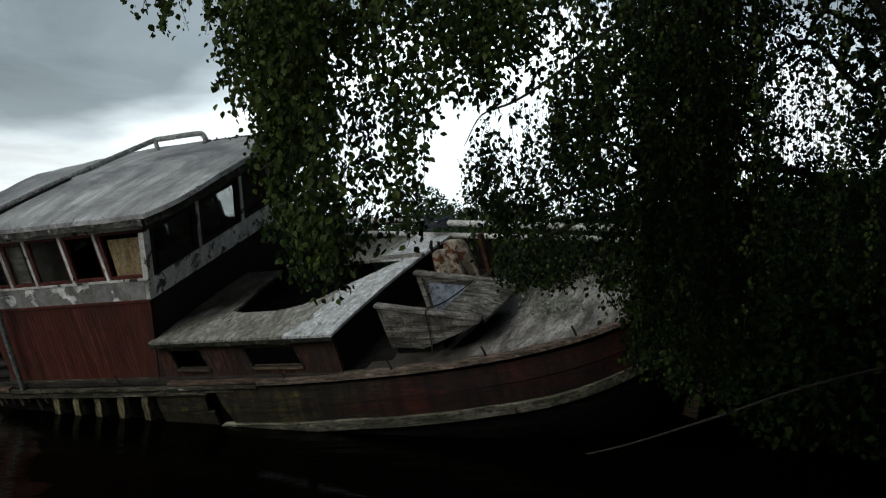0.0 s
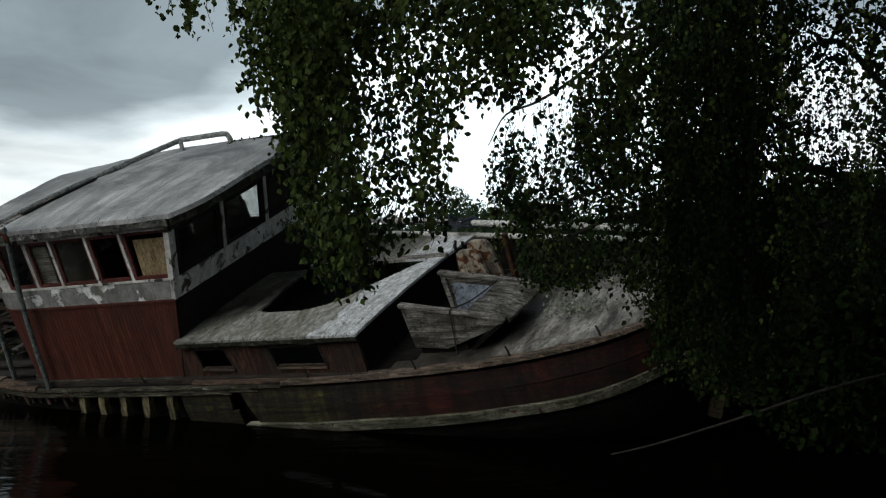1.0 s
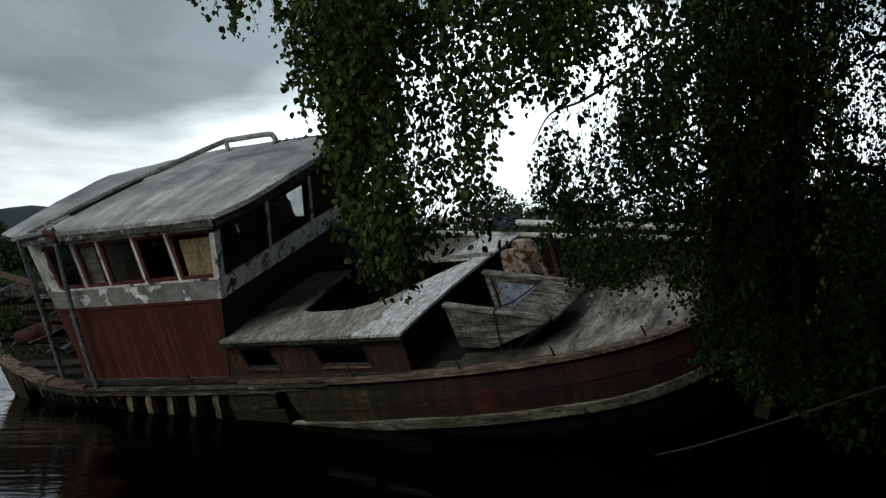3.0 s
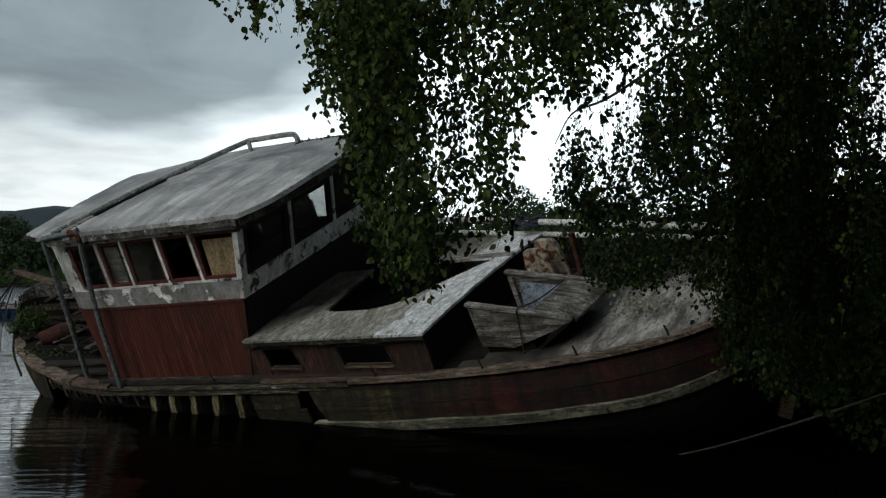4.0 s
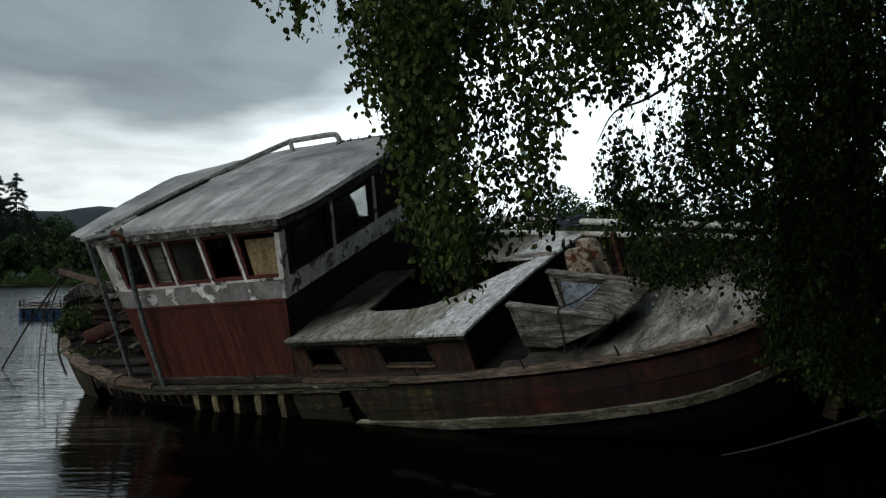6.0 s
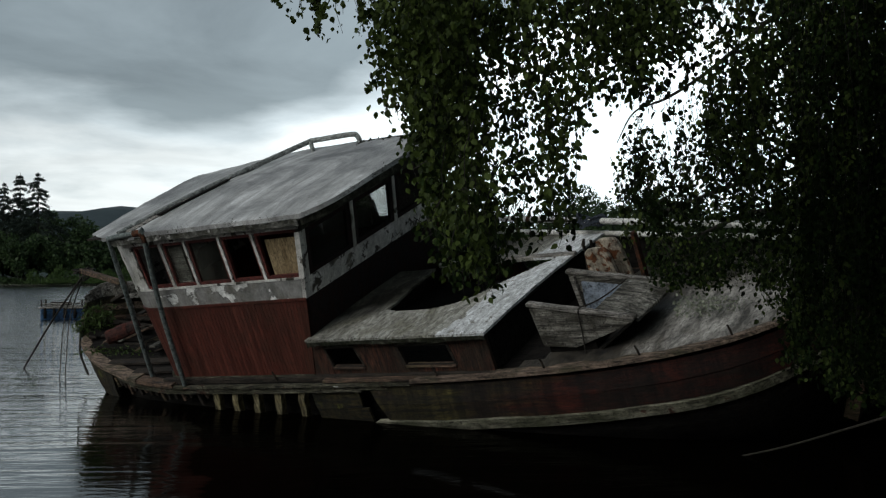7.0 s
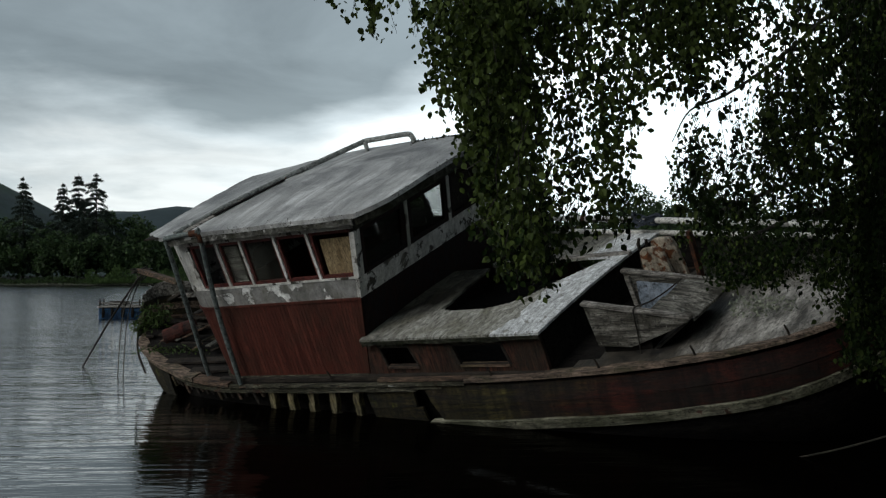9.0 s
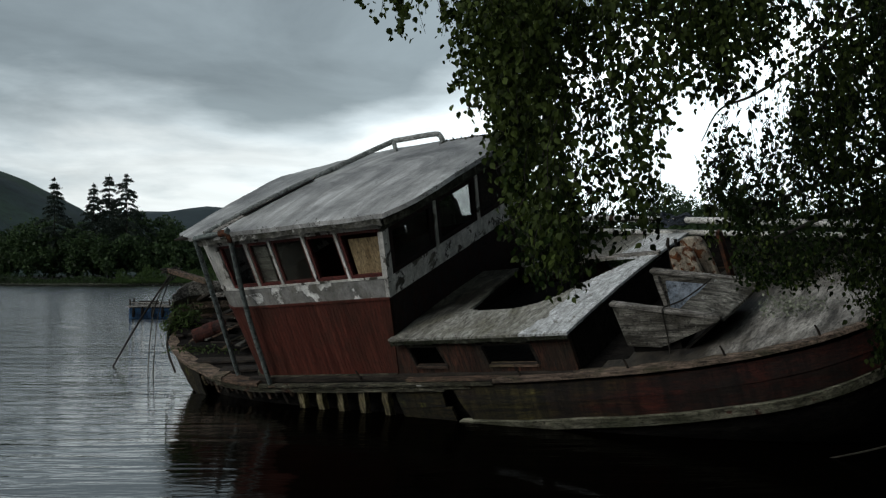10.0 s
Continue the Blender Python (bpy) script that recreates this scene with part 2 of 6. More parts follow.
HULL_RED = surface("hull_red_paint", (0.014, 0.004, 0.003), (0.072, 0.015, 0.009), 4, (0.5, 2, 4), 0.8, 0.4, 40, 0.15, crack=0.7,
                   stain=(0.016, 0.010, 0.007), stain_at=0.52, stain_scale=1.7, second=(0.10, 0.085, 0.065), second_at=0.70, second_scale=6, drip=0.6,
                   fade=(1.7, 3.3, (0.008, 0.007, 0.004), (0.085, 0.072, 0.022), 0.0))
OLIVE = surface("mossy_plank", (0.006, 0.005, 0.003), (0.070, 0.056, 0.022), 5, (0.5, 2, 3), 0.9, 0.6, 40, 0.3, crack=0.8,
                stain=(0.02, 0.02, 0.012), stain_at=0.55, second=(0.085, 0.085, 0.018), second_at=0.60, second_scale=4, drip=0.6)
WHITE = surface("flaking_white_paint", (0.60, 0.595, 0.555), (0.84, 0.835, 0.79), 5, (1, 1, 1), 0.6, 0.35, 50, 0.1,
                second=(0.07, 0.062, 0.048), second_at=0.585, second_scale=5.5, rim=0.6, stain=(0.30, 0.285, 0.23), stain_at=0.64, drip=0.25, grit=0.3, fleck=0.3)
PRIMER = surface("grey_primer_with_white_flakes", (0.18, 0.18, 0.168), (0.32, 0.32, 0.305), 3.5, (1, 1, 1), 0.75, 0.35, 40, 0.1,
                 second=(0.86, 0.87, 0.84), second_at=0.560, second_scale=2.0, rim=0.55, stain=(0.17, 0.162, 0.135), stain_at=0.60, stain_scale=2.4, drip=0.2, grit=0.3, fleck=0.3)
ROOFING = surface("weathered_roof_sheet", (0.32, 0.32, 0.305), (0.70, 0.71, 0.70), 2.6, (3.2, 0.17, 1), 0.50, 0.35, 30, 0.10, crack=0.05, grit=0.35, grit_scale=40.0,
                  stain=(0.17, 0.172, 0.17), stain_at=0.54, stain_scale=0.85, second=(0.20, 0.195, 0.175), second_at=0.69, second_scale=6.0, gloss=0.5, fleck=0.35)
GREYWOOD = surface("silvered_wood", (0.08, 0.074, 0.062), (0.50, 0.475, 0.43), 5, (0.4, 5, 5), 0.8, 0.7, 30, 0.3,
                   stain=(0.08, 0.072, 0.055), stain_at=0.6, crack=0.85, fleck=0.7)
GUNMOSS = surface("mossy_grey_gunwale_wood", (0.010, 0.009, 0.006), (0.20, 0.19, 0.135), 8, (0.4, 5, 5), 0.9, 0.7, 30, 0.3, crack=0.9, grit=0.9, grit_scale=16.0,
                  stain=(0.035, 0.034, 0.018), stain_at=0.50, stain_scale=2.0, second=(0.07, 0.035, 0.022), second_at=0.62, second_scale=5.0, fleck=0.7)
PALEGUN = surface("split_pale_gunwale_wood", (0.05, 0.036, 0.026), (0.33, 0.245, 0.185), 7, (0.5, 4, 4), 0.85, 0.6, 35, 0.3, crack=0.7,
                  stain=(0.06, 0.06, 0.03), stain_at=0.60, stain_scale=2.5, fleck=0.7)
# fade darkens the after corner: the wheelhouse's shade put into colour
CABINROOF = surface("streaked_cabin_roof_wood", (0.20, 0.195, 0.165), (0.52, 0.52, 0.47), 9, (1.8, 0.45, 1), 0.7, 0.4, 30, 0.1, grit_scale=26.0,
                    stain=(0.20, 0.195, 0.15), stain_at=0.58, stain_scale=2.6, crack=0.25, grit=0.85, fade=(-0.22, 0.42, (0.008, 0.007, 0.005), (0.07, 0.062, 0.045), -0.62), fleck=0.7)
ROOFWHITE = surface("worn_white_roof_paint", (0.50, 0.515, 0.51), (0.86, 0.89, 0.90), 9, (1.8, 0.5, 1), 0.65, 0.3, 30, 0.1, grit_scale=14.0,
                    second=(0.36, 0.355, 0.32), second_at=0.63, second_scale=9.0, crack=0.55, grit=0.55, fleck=0.7)
HOODWOOD = surface("cracked_grey_hood_wood", (0.014, 0.012, 0.009), (0.44, 0.425, 0.37), 5, (0.35, 5, 5), 0.85, 0.7, 30, 0.3, crack=0.9, grit=0.9, grit_scale=16.0,
                   stain=(0.05, 0.046, 0.034), stain_at=0.52, stain_scale=2.2, second=(0.42, 0.42, 0.38), second_at=0.66, second_scale=8.0, fleck=0.75)
# fade darkens the deck aft of the hood's front, mud and shade together
DECKWOOD = surface("wet_deck_wood", (0.055, 0.050, 0.042), (0.42, 0.405, 0.37), 4, (1.8, 0.5, 2), 0.62, 0.3, 30, 0.12, grit_scale=26.0,
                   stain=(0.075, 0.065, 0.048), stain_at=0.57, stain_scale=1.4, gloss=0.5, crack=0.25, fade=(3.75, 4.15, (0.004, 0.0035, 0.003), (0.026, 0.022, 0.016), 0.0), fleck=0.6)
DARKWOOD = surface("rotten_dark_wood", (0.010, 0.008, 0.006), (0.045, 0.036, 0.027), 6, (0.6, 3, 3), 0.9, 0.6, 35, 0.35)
RIBWOOD = surface("bare_rib_wood", (0.05, 0.042, 0.022), (0.27, 0.23, 0.13), 8, (3, 3, 0.6), 0.85, 0.5, 35, 0.35,
                  stain=(0.16, 0.13, 0.02), stain_at=0.64, stain_scale=4)
BROWNWOOD = surface("brown_wood", (0.016, 0.010, 0.007), (0.19, 0.125, 0.085), 7, (0.5, 4, 4), 0.85, 0.6, 35, 0.35,
                    stain=(0.05, 0.055, 0.02), stain_at=0.6, crack=0.85)
RUBPAINT = surface("pale_rubbing_strake_paint", (0.04, 0.038, 0.024), (0.36, 0.35, 0.26), 7, (0.4, 2, 2), 0.85, 0.5, 45, 0.15,
                   stain=(0.08, 0.085, 0.05), stain_at=0.54, second=(0.10, 0.05, 0.035), second_at=0.64, second_scale=5, crack=0.7, fleck=0.7)
MOSSY = surface("mossy_dark_edge", (0.012, 0.012, 0.008), (0.13, 0.13, 0.10), 9, (1, 1, 1), 0.95, 0.8, 40, 0.2, stain=(0.02, 0.022, 0.01), stain_at=0.5, stain_scale=5)
# near-black, also standing for shade on cabin, hood and inner boards
BOTTOM = surface("near_black", (0.006, 0.0055, 0.005), (0.018, 0.016, 0.014), 4, (0.5, 2, 2), 0.9, 0.4, 30, 0.1, gloss=0.1)
FRAME_RED = surface("red_window_frame", (0.05, 0.012, 0.010), (0.13, 0.032, 0.025), 8, (2, 2, 2), 0.7, 0.3, 60, 0.25)
BOARD = surface("tan_board", (0.17, 0.12, 0.06), (0.33, 0.25, 0.14), 4, (3, 3, 0.8), 0.7, 0.2, 50, 0.1)
PIPE = surface("green_grey_pipe_paint", (0.075, 0.095, 0.09), (0.19, 0.22, 0.21), 8, (2, 2, 2), 0.6, 0.3, 60, 0.1,
               second=(0.14, 0.05, 0.025), second_at=0.66, second_scale=7)
HEADER = surface("mossy_stained_header_paint", (0.06, 0.06, 0.045), (0.34, 0.34, 0.31), 6, (1.5, 1.5, 2), 0.8, 0.4, 45, 0.1, crack=0.4,
                 stain=(0.035, 0.036, 0.022), stain_at=0.53, stain_scale=3.0, second=(0.74, 0.74, 0.70), second_at=0.60, second_scale=4.0, rim=0.6, drip=0.4)
ROOFPIPE = surface("worn_grey_roof_pipe", (0.15, 0.165, 0.155), (0.36, 0.38, 0.36), 6, (2, 2, 2), 0.65, 0.3, 60, 0.1,
                   second=(0.14, 0.075, 0.05), second_at=0.70, second_scale=5)
RUST = surface("rusted_steel", (0.022, 0.009, 0.005), (0.105, 0.038, 0.015), 9, (1, 1, 1), 0.85, 0.5, 60, 0.2)
CREAM = surface("cream_paint_over_rust", (0.36, 0.31, 0.23), (0.56, 0.50, 0.40), 5, (1, 1, 1), 0.6, 0.4, 50, 0.1,
                second=(0.19, 0.070, 0.024), second_at=0.535, second_scale=10, drip=0.5, stain=(0.05, 0.026, 0.014), stain_at=0.64, stain_scale=4)
MASTPAINT = surface("white_spar_paint", (0.58, 0.58, 0.55), (0.84, 0.84, 0.80), 6, (0.4, 3, 3), 0.6, 0.3, 40, 0.1,
                    stain=(0.25, 0.24, 0.2), stain_at=0.62)
ROPE = surface("blue_rope", (0.02, 0.026, 0.036), (0.07, 0.085, 0.11), 20, (1, 1, 1), 0.9, 0.5, 90, 0.1)
DRUMRED = surface("rusty_red_drum_paint", (0.018, 0.007, 0.005), (0.075, 0.018, 0.011), 7, (1, 1, 1), 0.8, 0.5, 50, 0.1, stain=(0.03, 0.02, 0.012), stain_at=0.55)
DARKROPE = surface("dark_rope", (0.02, 0.018, 0.015), (0.06, 0.055, 0.045), 20, (1, 1, 1), 0.9, 0.5, 90, 0.2)
BLUE = surface("faded_blue_paint", (0.12, 0.15, 0.19), (0.25, 0.29, 0.34), 4, (1, 1, 1), 0.7, 0.3, 40, 0.1,
               stain=(0.10, 0.11, 0.11), stain_at=0.62)
RAFTBLUE = surface("blue_raft_paint", (0.012, 0.038, 0.090), (0.035, 0.11, 0.22), 4, (1, 1, 1), 0.6, 0.3, 40, 0.1)
BARK = surface("dark_bark", (0.012, 0.011, 0.009), (0.05, 0.045, 0.038), 8, (2, 2, 0.6), 0.9, 0.7, 40, 0.2)
PALEBARK = surface("pale_dead_bark", (0.012, 0.010, 0.008), (0.055, 0.048, 0.036), 8, (2, 2, 2), 0.9, 0.6, 40, 0.2)
EARTH = surface("shore_earth_and_grass", (0.006, 0.006, 0.004), (0.018, 0.018, 0.010), 1.2, (1, 1, 1), 0.95, 0.5, 12, 0.0,
                stain=(0.012, 0.016, 0.006), stain_at=0.5, stain_scale=0.05, fleck=0.0)
# distance haze is put into the hills' bluish base colours
HILL = surface("haze_tinted_hillside", (0.016, 0.029, 0.032), (0.034, 0.054, 0.055), 0.012, (1, 1, 1), 1.0, 0.0, 1, 0.0, grit=0.4, grit_scale=0.05,
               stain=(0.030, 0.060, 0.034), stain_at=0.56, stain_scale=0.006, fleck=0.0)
FARHILL = surface("haze_blue_hillside", (0.030, 0.048, 0.055), (0.048, 0.070, 0.076), 0.006, (1, 1, 1), 1.0, 0.0, 1, 0.0, grit=0.2, grit_scale=0.03, fleck=0.0)
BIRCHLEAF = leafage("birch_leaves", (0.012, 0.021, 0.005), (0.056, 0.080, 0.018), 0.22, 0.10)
# darker copy of the leaves: shade inside the foliage is put into colour
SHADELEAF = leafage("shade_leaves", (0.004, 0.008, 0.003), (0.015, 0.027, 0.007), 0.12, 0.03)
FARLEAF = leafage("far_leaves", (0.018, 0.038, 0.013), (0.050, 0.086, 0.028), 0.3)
MEADOW = leafage("meadow_grass", (0.030, 0.060, 0.016), (0.065, 0.110, 0.030), 0.3)
# far leaves again, darkened to stand for shade inside the crowns
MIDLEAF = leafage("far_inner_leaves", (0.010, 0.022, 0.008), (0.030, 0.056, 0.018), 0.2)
SPRUCELEAF = leafage("spruce_needles", (0.010, 0.020, 0.014), (0.028, 0.042, 0.03), 0.1)
PALELEAF = leafage("pale_plant_leaves", (0.12, 0.14, 0.10), (0.27, 0.29, 0.22), 0.2)
FERN = leafage("fern_leaves", (0.018, 0.034, 0.008), (0.060, 0.095, 0.024), 0.3)
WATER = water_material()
GLASS = glass_material()

# ---------------------------------------------------------------- mesh helpers
def part(name, bm, material, parent=None, label="", smooth=False, m=None):
    """Links a bmesh, or a (vertices, faces) pair, as one mesh object under a thing or a part."""
    me = bpy.data.meshes.new(name)
    if isinstance(bm, tuple):
        me.from_pydata(bm[0], [], bm[1])
    else:
        bmesh.ops.recalc_face_normals(bm, faces=bm.faces)
        bm.to_mesh(me)
        bm.free()
    me.materials.append(material)
    if smooth:
        me.shade_smooth()
    ob = new(name, me)
    if parent:
        ob.parent = parent
    if m is not None:
        ob.matrix_basis = m
    return tagged(ob, label)


def thing(name, label, category, group="", m=None):
    ob = new(name)
    if m is not None:
        ob.matrix_basis = m
    return tagged(ob, label, category, group)


def hexa(bm, p):
    """A six-sided block from its eight corners: four below, four above, in the same turn."""
    v = [bm.verts.new(q) for q in p]
    for f in ((3, 2, 1, 0), (4, 5, 6, 7), (0, 1, 5, 4), (1, 2, 6, 5), (2, 3, 7, 6), (3, 0, 4, 7)):
        bm.faces.new([v[i] for i in f])
    return v


def block(lo, hi, bevel=0.0, bm=None):
    b = bm or bmesh.new()
    (x0, y0, z0), (x1, y1, z1) = lo, hi
    hexa(b, [(x0, y0, z0), (x1, y0, z0), (x1, y1, z0), (x0, y1, z0), (x0, y0, z1), (x1, y0, z1), (x1, y1, z1), (x0, y1, z1)])
    if bevel and bm is None:
        bmesh.ops.bevel(b, geom=list(b.edges), offset=bevel, segments=1, affect="EDGES")
    return b


def beam(a, b, wide, high, up=(0, 0, 1), bevel=0.006, bm=None):
    """A squared timber from a to b."""
    a, b = Vector(a), Vector(b)
    d = (b - a).normalized()
    s = d.cross(Vector(up)).normalized()
    n = s.cross(d)
    out = bm or bmesh.new()
    p = []
    for hh in (-high / 2, high / 2):
        for c, ss in ((a, -1), (b, -1), (b, 1), (a, 1)):
            p.append(c + s * ss * wide / 2 + n * hh)
    hexa(out, [p[0], p[3], p[2], p[1], p[4], p[7], p[6], p[5]])
    if bevel and bm is None:
        bmesh.ops.bevel(out, geom=list(out.edges), offset=bevel, segments=1, affect="EDGES")
    return out


def tube(points, radii, sides=8, bm=None, closed_ends=True):
    """A round bar along points; radii is one number or one for each point."""
    out = bm or bmesh.new()
    pts = [Vector(p) for p in points]
    if isinstance(radii, (int, float)):
        radii = [radii] * len(pts)
    rings = []
    ref = None
    for i, p in enumerate(pts):
        d = (pts[min(i + 1, len(pts) - 1)] - pts[max(i - 1, 0)]).normalized()
        if ref is None:
            ref = d.orthogonal().normalized()
        ref = (ref - d * ref.dot(d)).normalized()
        s = d.cross(ref)
        rings.append([out.verts.new(p + (ref * math.cos(k * math.tau / sides) + s * math.sin(k * math.tau / sides)) * radii[i]) for k in range(sides)])
    for r0, r1 in zip(rings, rings[1:]):
        for k in range(sides):
            out.faces.new((r0[k], r0[(k + 1) % sides], r1[(k + 1) % sides], r1[k]))
    if closed_ends:
        out.faces.new(rings[0][::-1])
        out.faces.new(rings[-1])
    return out


def bent(points, n=6):
    """A smooth curve through points."""
    p = [Vector(q) for q in points]
    p = [p[0] * 2 - p[1]] + p + [p[-1] * 2 - p[-2]]
    out = []
    for i in range(1, len(p) - 2):
        for k in range(n):
            s = k / n
            out.append(0.5 * (2 * p[i] + (p[i + 1] - p[i - 1]) * s + (2 * p[i - 1] - 5 * p[i] + 4 * p[i + 1] - p[i + 2]) * s * s
                              + (3 * p[i] - p[i - 1] - 3 * p[i + 1] + p[i + 2]) * s ** 3))
    out.append(p[-2])
    return out


def table(stops):
    """A smooth function through (place, value) stops."""
    xs, ys = [s[0] for s in stops], [s[1] for s in stops]
    n = len(xs)
    sl = [(ys[i + 1] - ys[i]) / (xs[i + 1] - xs[i]) for i in range(n - 1)]
    tg = [sl[0]] + [0.0 if sl[i - 1] * sl[i] <= 0 else 2 * sl[i - 1] * sl[i] / (sl[i - 1] + sl[i]) for i in range(1, n - 1)] + [sl[-1]]

    def f(x):
        if x <= xs[0]:
            return ys[0]
        if x >= xs[-1]:
            return ys[-1]
        i = max(k for k in range(n - 1) if xs[k] <= x)
        h = xs[i + 1] - xs[i]
        s = (x - xs[i]) / h
        return (ys[i] * (1 + 2 * s) * (1 - s) ** 2 + tg[i] * h * s * (1 - s) ** 2 + ys[i + 1] * s * s * (3 - 2 * s) + tg[i + 1] * h * s * s * (s - 1))
    return f


def sheet(rows, thick=None, normal=(0, 0, 1), keep=None):
    """A skin over a grid of points, with thickness along normal where asked; keep(i, j) leaves cells out."""
    nr, nc = len(rows), len(rows[0])
    verts = [tuple(p) for r in rows for p in r]
    cells = [(i, j) for i in range(nr - 1) for j in range(nc - 1) if keep is None or keep(i, j)]
    faces = [(i * nc + j, i * nc + j + 1, (i + 1) * nc + j + 1, (i + 1) * nc + j) for i, j in cells]
    if thick:
        n = Vector(normal).normalized() * thick
        base = len(verts)
        verts += [tuple(Vector(v) - n) for v in verts]
        have = set(cells)
        faces += [tuple(base + k for k in reversed(f)) for f in faces]
        for i, j in cells:
            a, b, c, d = i * nc + j, i * nc + j + 1, (i + 1) * nc + j + 1, (i + 1) * nc + j
            for (e0, e1), other in (((a, b), (i - 1, j)), ((b, c), (i, j + 1)), ((c, d), (i + 1, j)), ((d, a), (i, j - 1))):
                if other not in have:
                    faces.append((e1, e0, base + e0, base + e1))
    bm = bmesh.new()
    vs = [bm.verts.new(v) for v in verts]
    for f in faces:
        bm.faces.new([vs[k] for k in f])
    loose = [v for v in bm.verts if not v.link_faces]
    bmesh.ops.delete(bm, geom=loose, context="VERTS")
    return bm


rng = np.random.default_rng(7)


def leaves(centres, size, droop=0.6, spread=0.35, slim=0.72, fine=False):
    """Many small pointed leaves: (vertices, faces). Each leaf hangs from its centre with a random turn."""
    n = len(centres)
    c = np.asarray(centres, float)
    along = rng.normal(size=(n, 3))
    along /= np.linalg.norm(along, axis=1)[:, None]
    along[:, 2] -= droop * 1.6
    along /= np.linalg.norm(along, axis=1)[:, None]
    side = np.cross(along, rng.normal(size=(n, 3)))
    side /= np.linalg.norm(side, axis=1)[:, None]
    nrm = np.cross(along, side)
    s = size * (1 + spread * rng.uniform(-1, 1, n))[:, None]
    half = s * slim / 2
    if fine:
        curl = nrm * s * 0.07
        v = np.stack([c, c + along * s * 0.22 + side * half * 0.82 + curl, c + along * s * 0.52 + side * half * 0.9 + curl, c + along * s,
                      c + along * s * 0.52 - side * half * 0.9 + curl, c + along * s * 0.22 - side * half * 0.82 + curl], 1)
        k = np.arange(n)[:, None] * 6
        faces = np.concatenate([k + [0, 1, 2], k + [0, 2, 3], k + [0, 3, 4], k + [0, 4, 5]], 0)
    else:
        v = np.stack([c, c + along * s * 0.38 + side * half + nrm * s * 0.06, c + along * s, c + along * s * 0.38 - side * half + nrm * s * 0.06], 1)
        k = np.arange(n)[:, None] * 4
        faces = np.concatenate([k + [0, 1, 2], k + [0, 2, 3]], 0)
    return v.reshape(-1, 3).tolist(), faces.tolist()

# ---------------------------------------------------------------- ground, water, hills
def shore(x, y):
    """Height of the land: near bank under the walker, bank on the bow's side, far shore, hills beyond."""
    edge = 2.0 + 6.3 / (1 + math.exp(min(-2.2 * (x - 1.6), 50.0)))
    near = min(0.35, 0.16 * (edge - y) + 0.06)
    bank = min(0.22 * (x - 6.3 - 0.06 * (y - 11.0)), 1.5) if y < 70 else -4.0
    far_y = 290.0 - 0.30 * max(x - 10.0, 0.0) + 6.0 * math.sin(x * 0.03)
    far = min(0.06 * (y - far_y), 2.2)
    z = max(near, bank, far, -2.5)
    return z + (0.05 * noise.noise((x * 0.6, y * 0.6, 0.0)) if z > -0.3 and y < 60 else 0.0)


def lay_ground():
    xs = sorted(set([-4500, -2500, -1400, -800, -500] + list(range(-380, 400, 20)) + [i * 0.6 for i in range(-10, 60)] + [500, 800, 1400, 2500, 4500]))
    ys = sorted(set([-4500, -2000, -600, -200, -60, -20] + [i * 0.8 for i in range(-10, 50)] + [50, 60, 69, 71, 100] + list(range(120, 420, 8)) + [600, 900, 1500, 2500, 4500]))
    rows = [[(x, y, shore(x, y)) for x in xs] for y in ys]
    tagged(part("ground", sheet(rows), EARTH, smooth=True), "dark earth and rough grass of the loch shore", "ground", kind="structure")
    b = bmesh.new()
    v = [b.verts.new(p) for p in ((-900, -60, 0), (900, -60, 0), (900, 330, 0), (-900, 330, 0))]
    b.faces.new(v)
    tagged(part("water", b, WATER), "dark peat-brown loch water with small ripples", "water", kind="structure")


def ridge(name, label, dist, depth, profile, material, x0, x1, step):
    rows = []
    for k, s in enumerate((0.0, 0.35, 0.7, 1.0, 1.5)):
        fall = (0.0, 0.55, 0.9, 1.0, 0.3)[k]
        row = []
        x = x0
        while x <= x1:
            h = profile(x) * fall * (1 + 0.05 * noise.noise((x * 0.01, s * 3, 2.0))) + 2.0 * noise.noise((x * 0.05, s * 9, 5.0)) * fall
            row.append((x, dist + s * depth, h - 1.0))
            x += step
        rows.append(row)
    tagged(part(name, sheet(rows), material, smooth=True), label, "hill", kind="structure")


lay_ground()
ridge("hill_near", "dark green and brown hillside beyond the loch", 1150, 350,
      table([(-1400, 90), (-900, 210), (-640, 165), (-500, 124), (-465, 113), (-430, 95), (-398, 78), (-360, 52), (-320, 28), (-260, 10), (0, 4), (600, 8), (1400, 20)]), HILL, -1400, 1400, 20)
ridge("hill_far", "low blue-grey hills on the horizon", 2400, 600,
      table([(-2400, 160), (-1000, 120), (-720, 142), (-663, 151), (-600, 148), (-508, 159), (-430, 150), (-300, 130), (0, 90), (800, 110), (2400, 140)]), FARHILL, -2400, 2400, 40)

# ---------------------------------------------------------------- the boat
# Boat's own axes: x to the bow, y to the high side, z up from the deck; she lists towards the shore
BOAT = Matrix(((0.75549, 0.58294, -0.29902, -0.6233), (-0.65249, 0.71061, -0.26322, 16.0084), (0.05905, 0.39396, 0.91723, EYE - 0.2351), (0, 0, 0, 1)))
MID = 1.45
half_beam = table([(-5.95, 0.02), (-5.90, 0.28), (-5.75, 0.46), (-5.45, 0.66), (-5.1, 0.84), (-4.4, 1.12), (-3.7, 1.36), (-2.6, 1.56), (-0.5, 1.57), (1.3, 1.56),
                   (3.0, 1.50), (4.2, 1.37), (4.95, 1.17), (5.3, 1.0), (5.75, 0.66), (6.05, 0.30), (6.2, 0.04)])
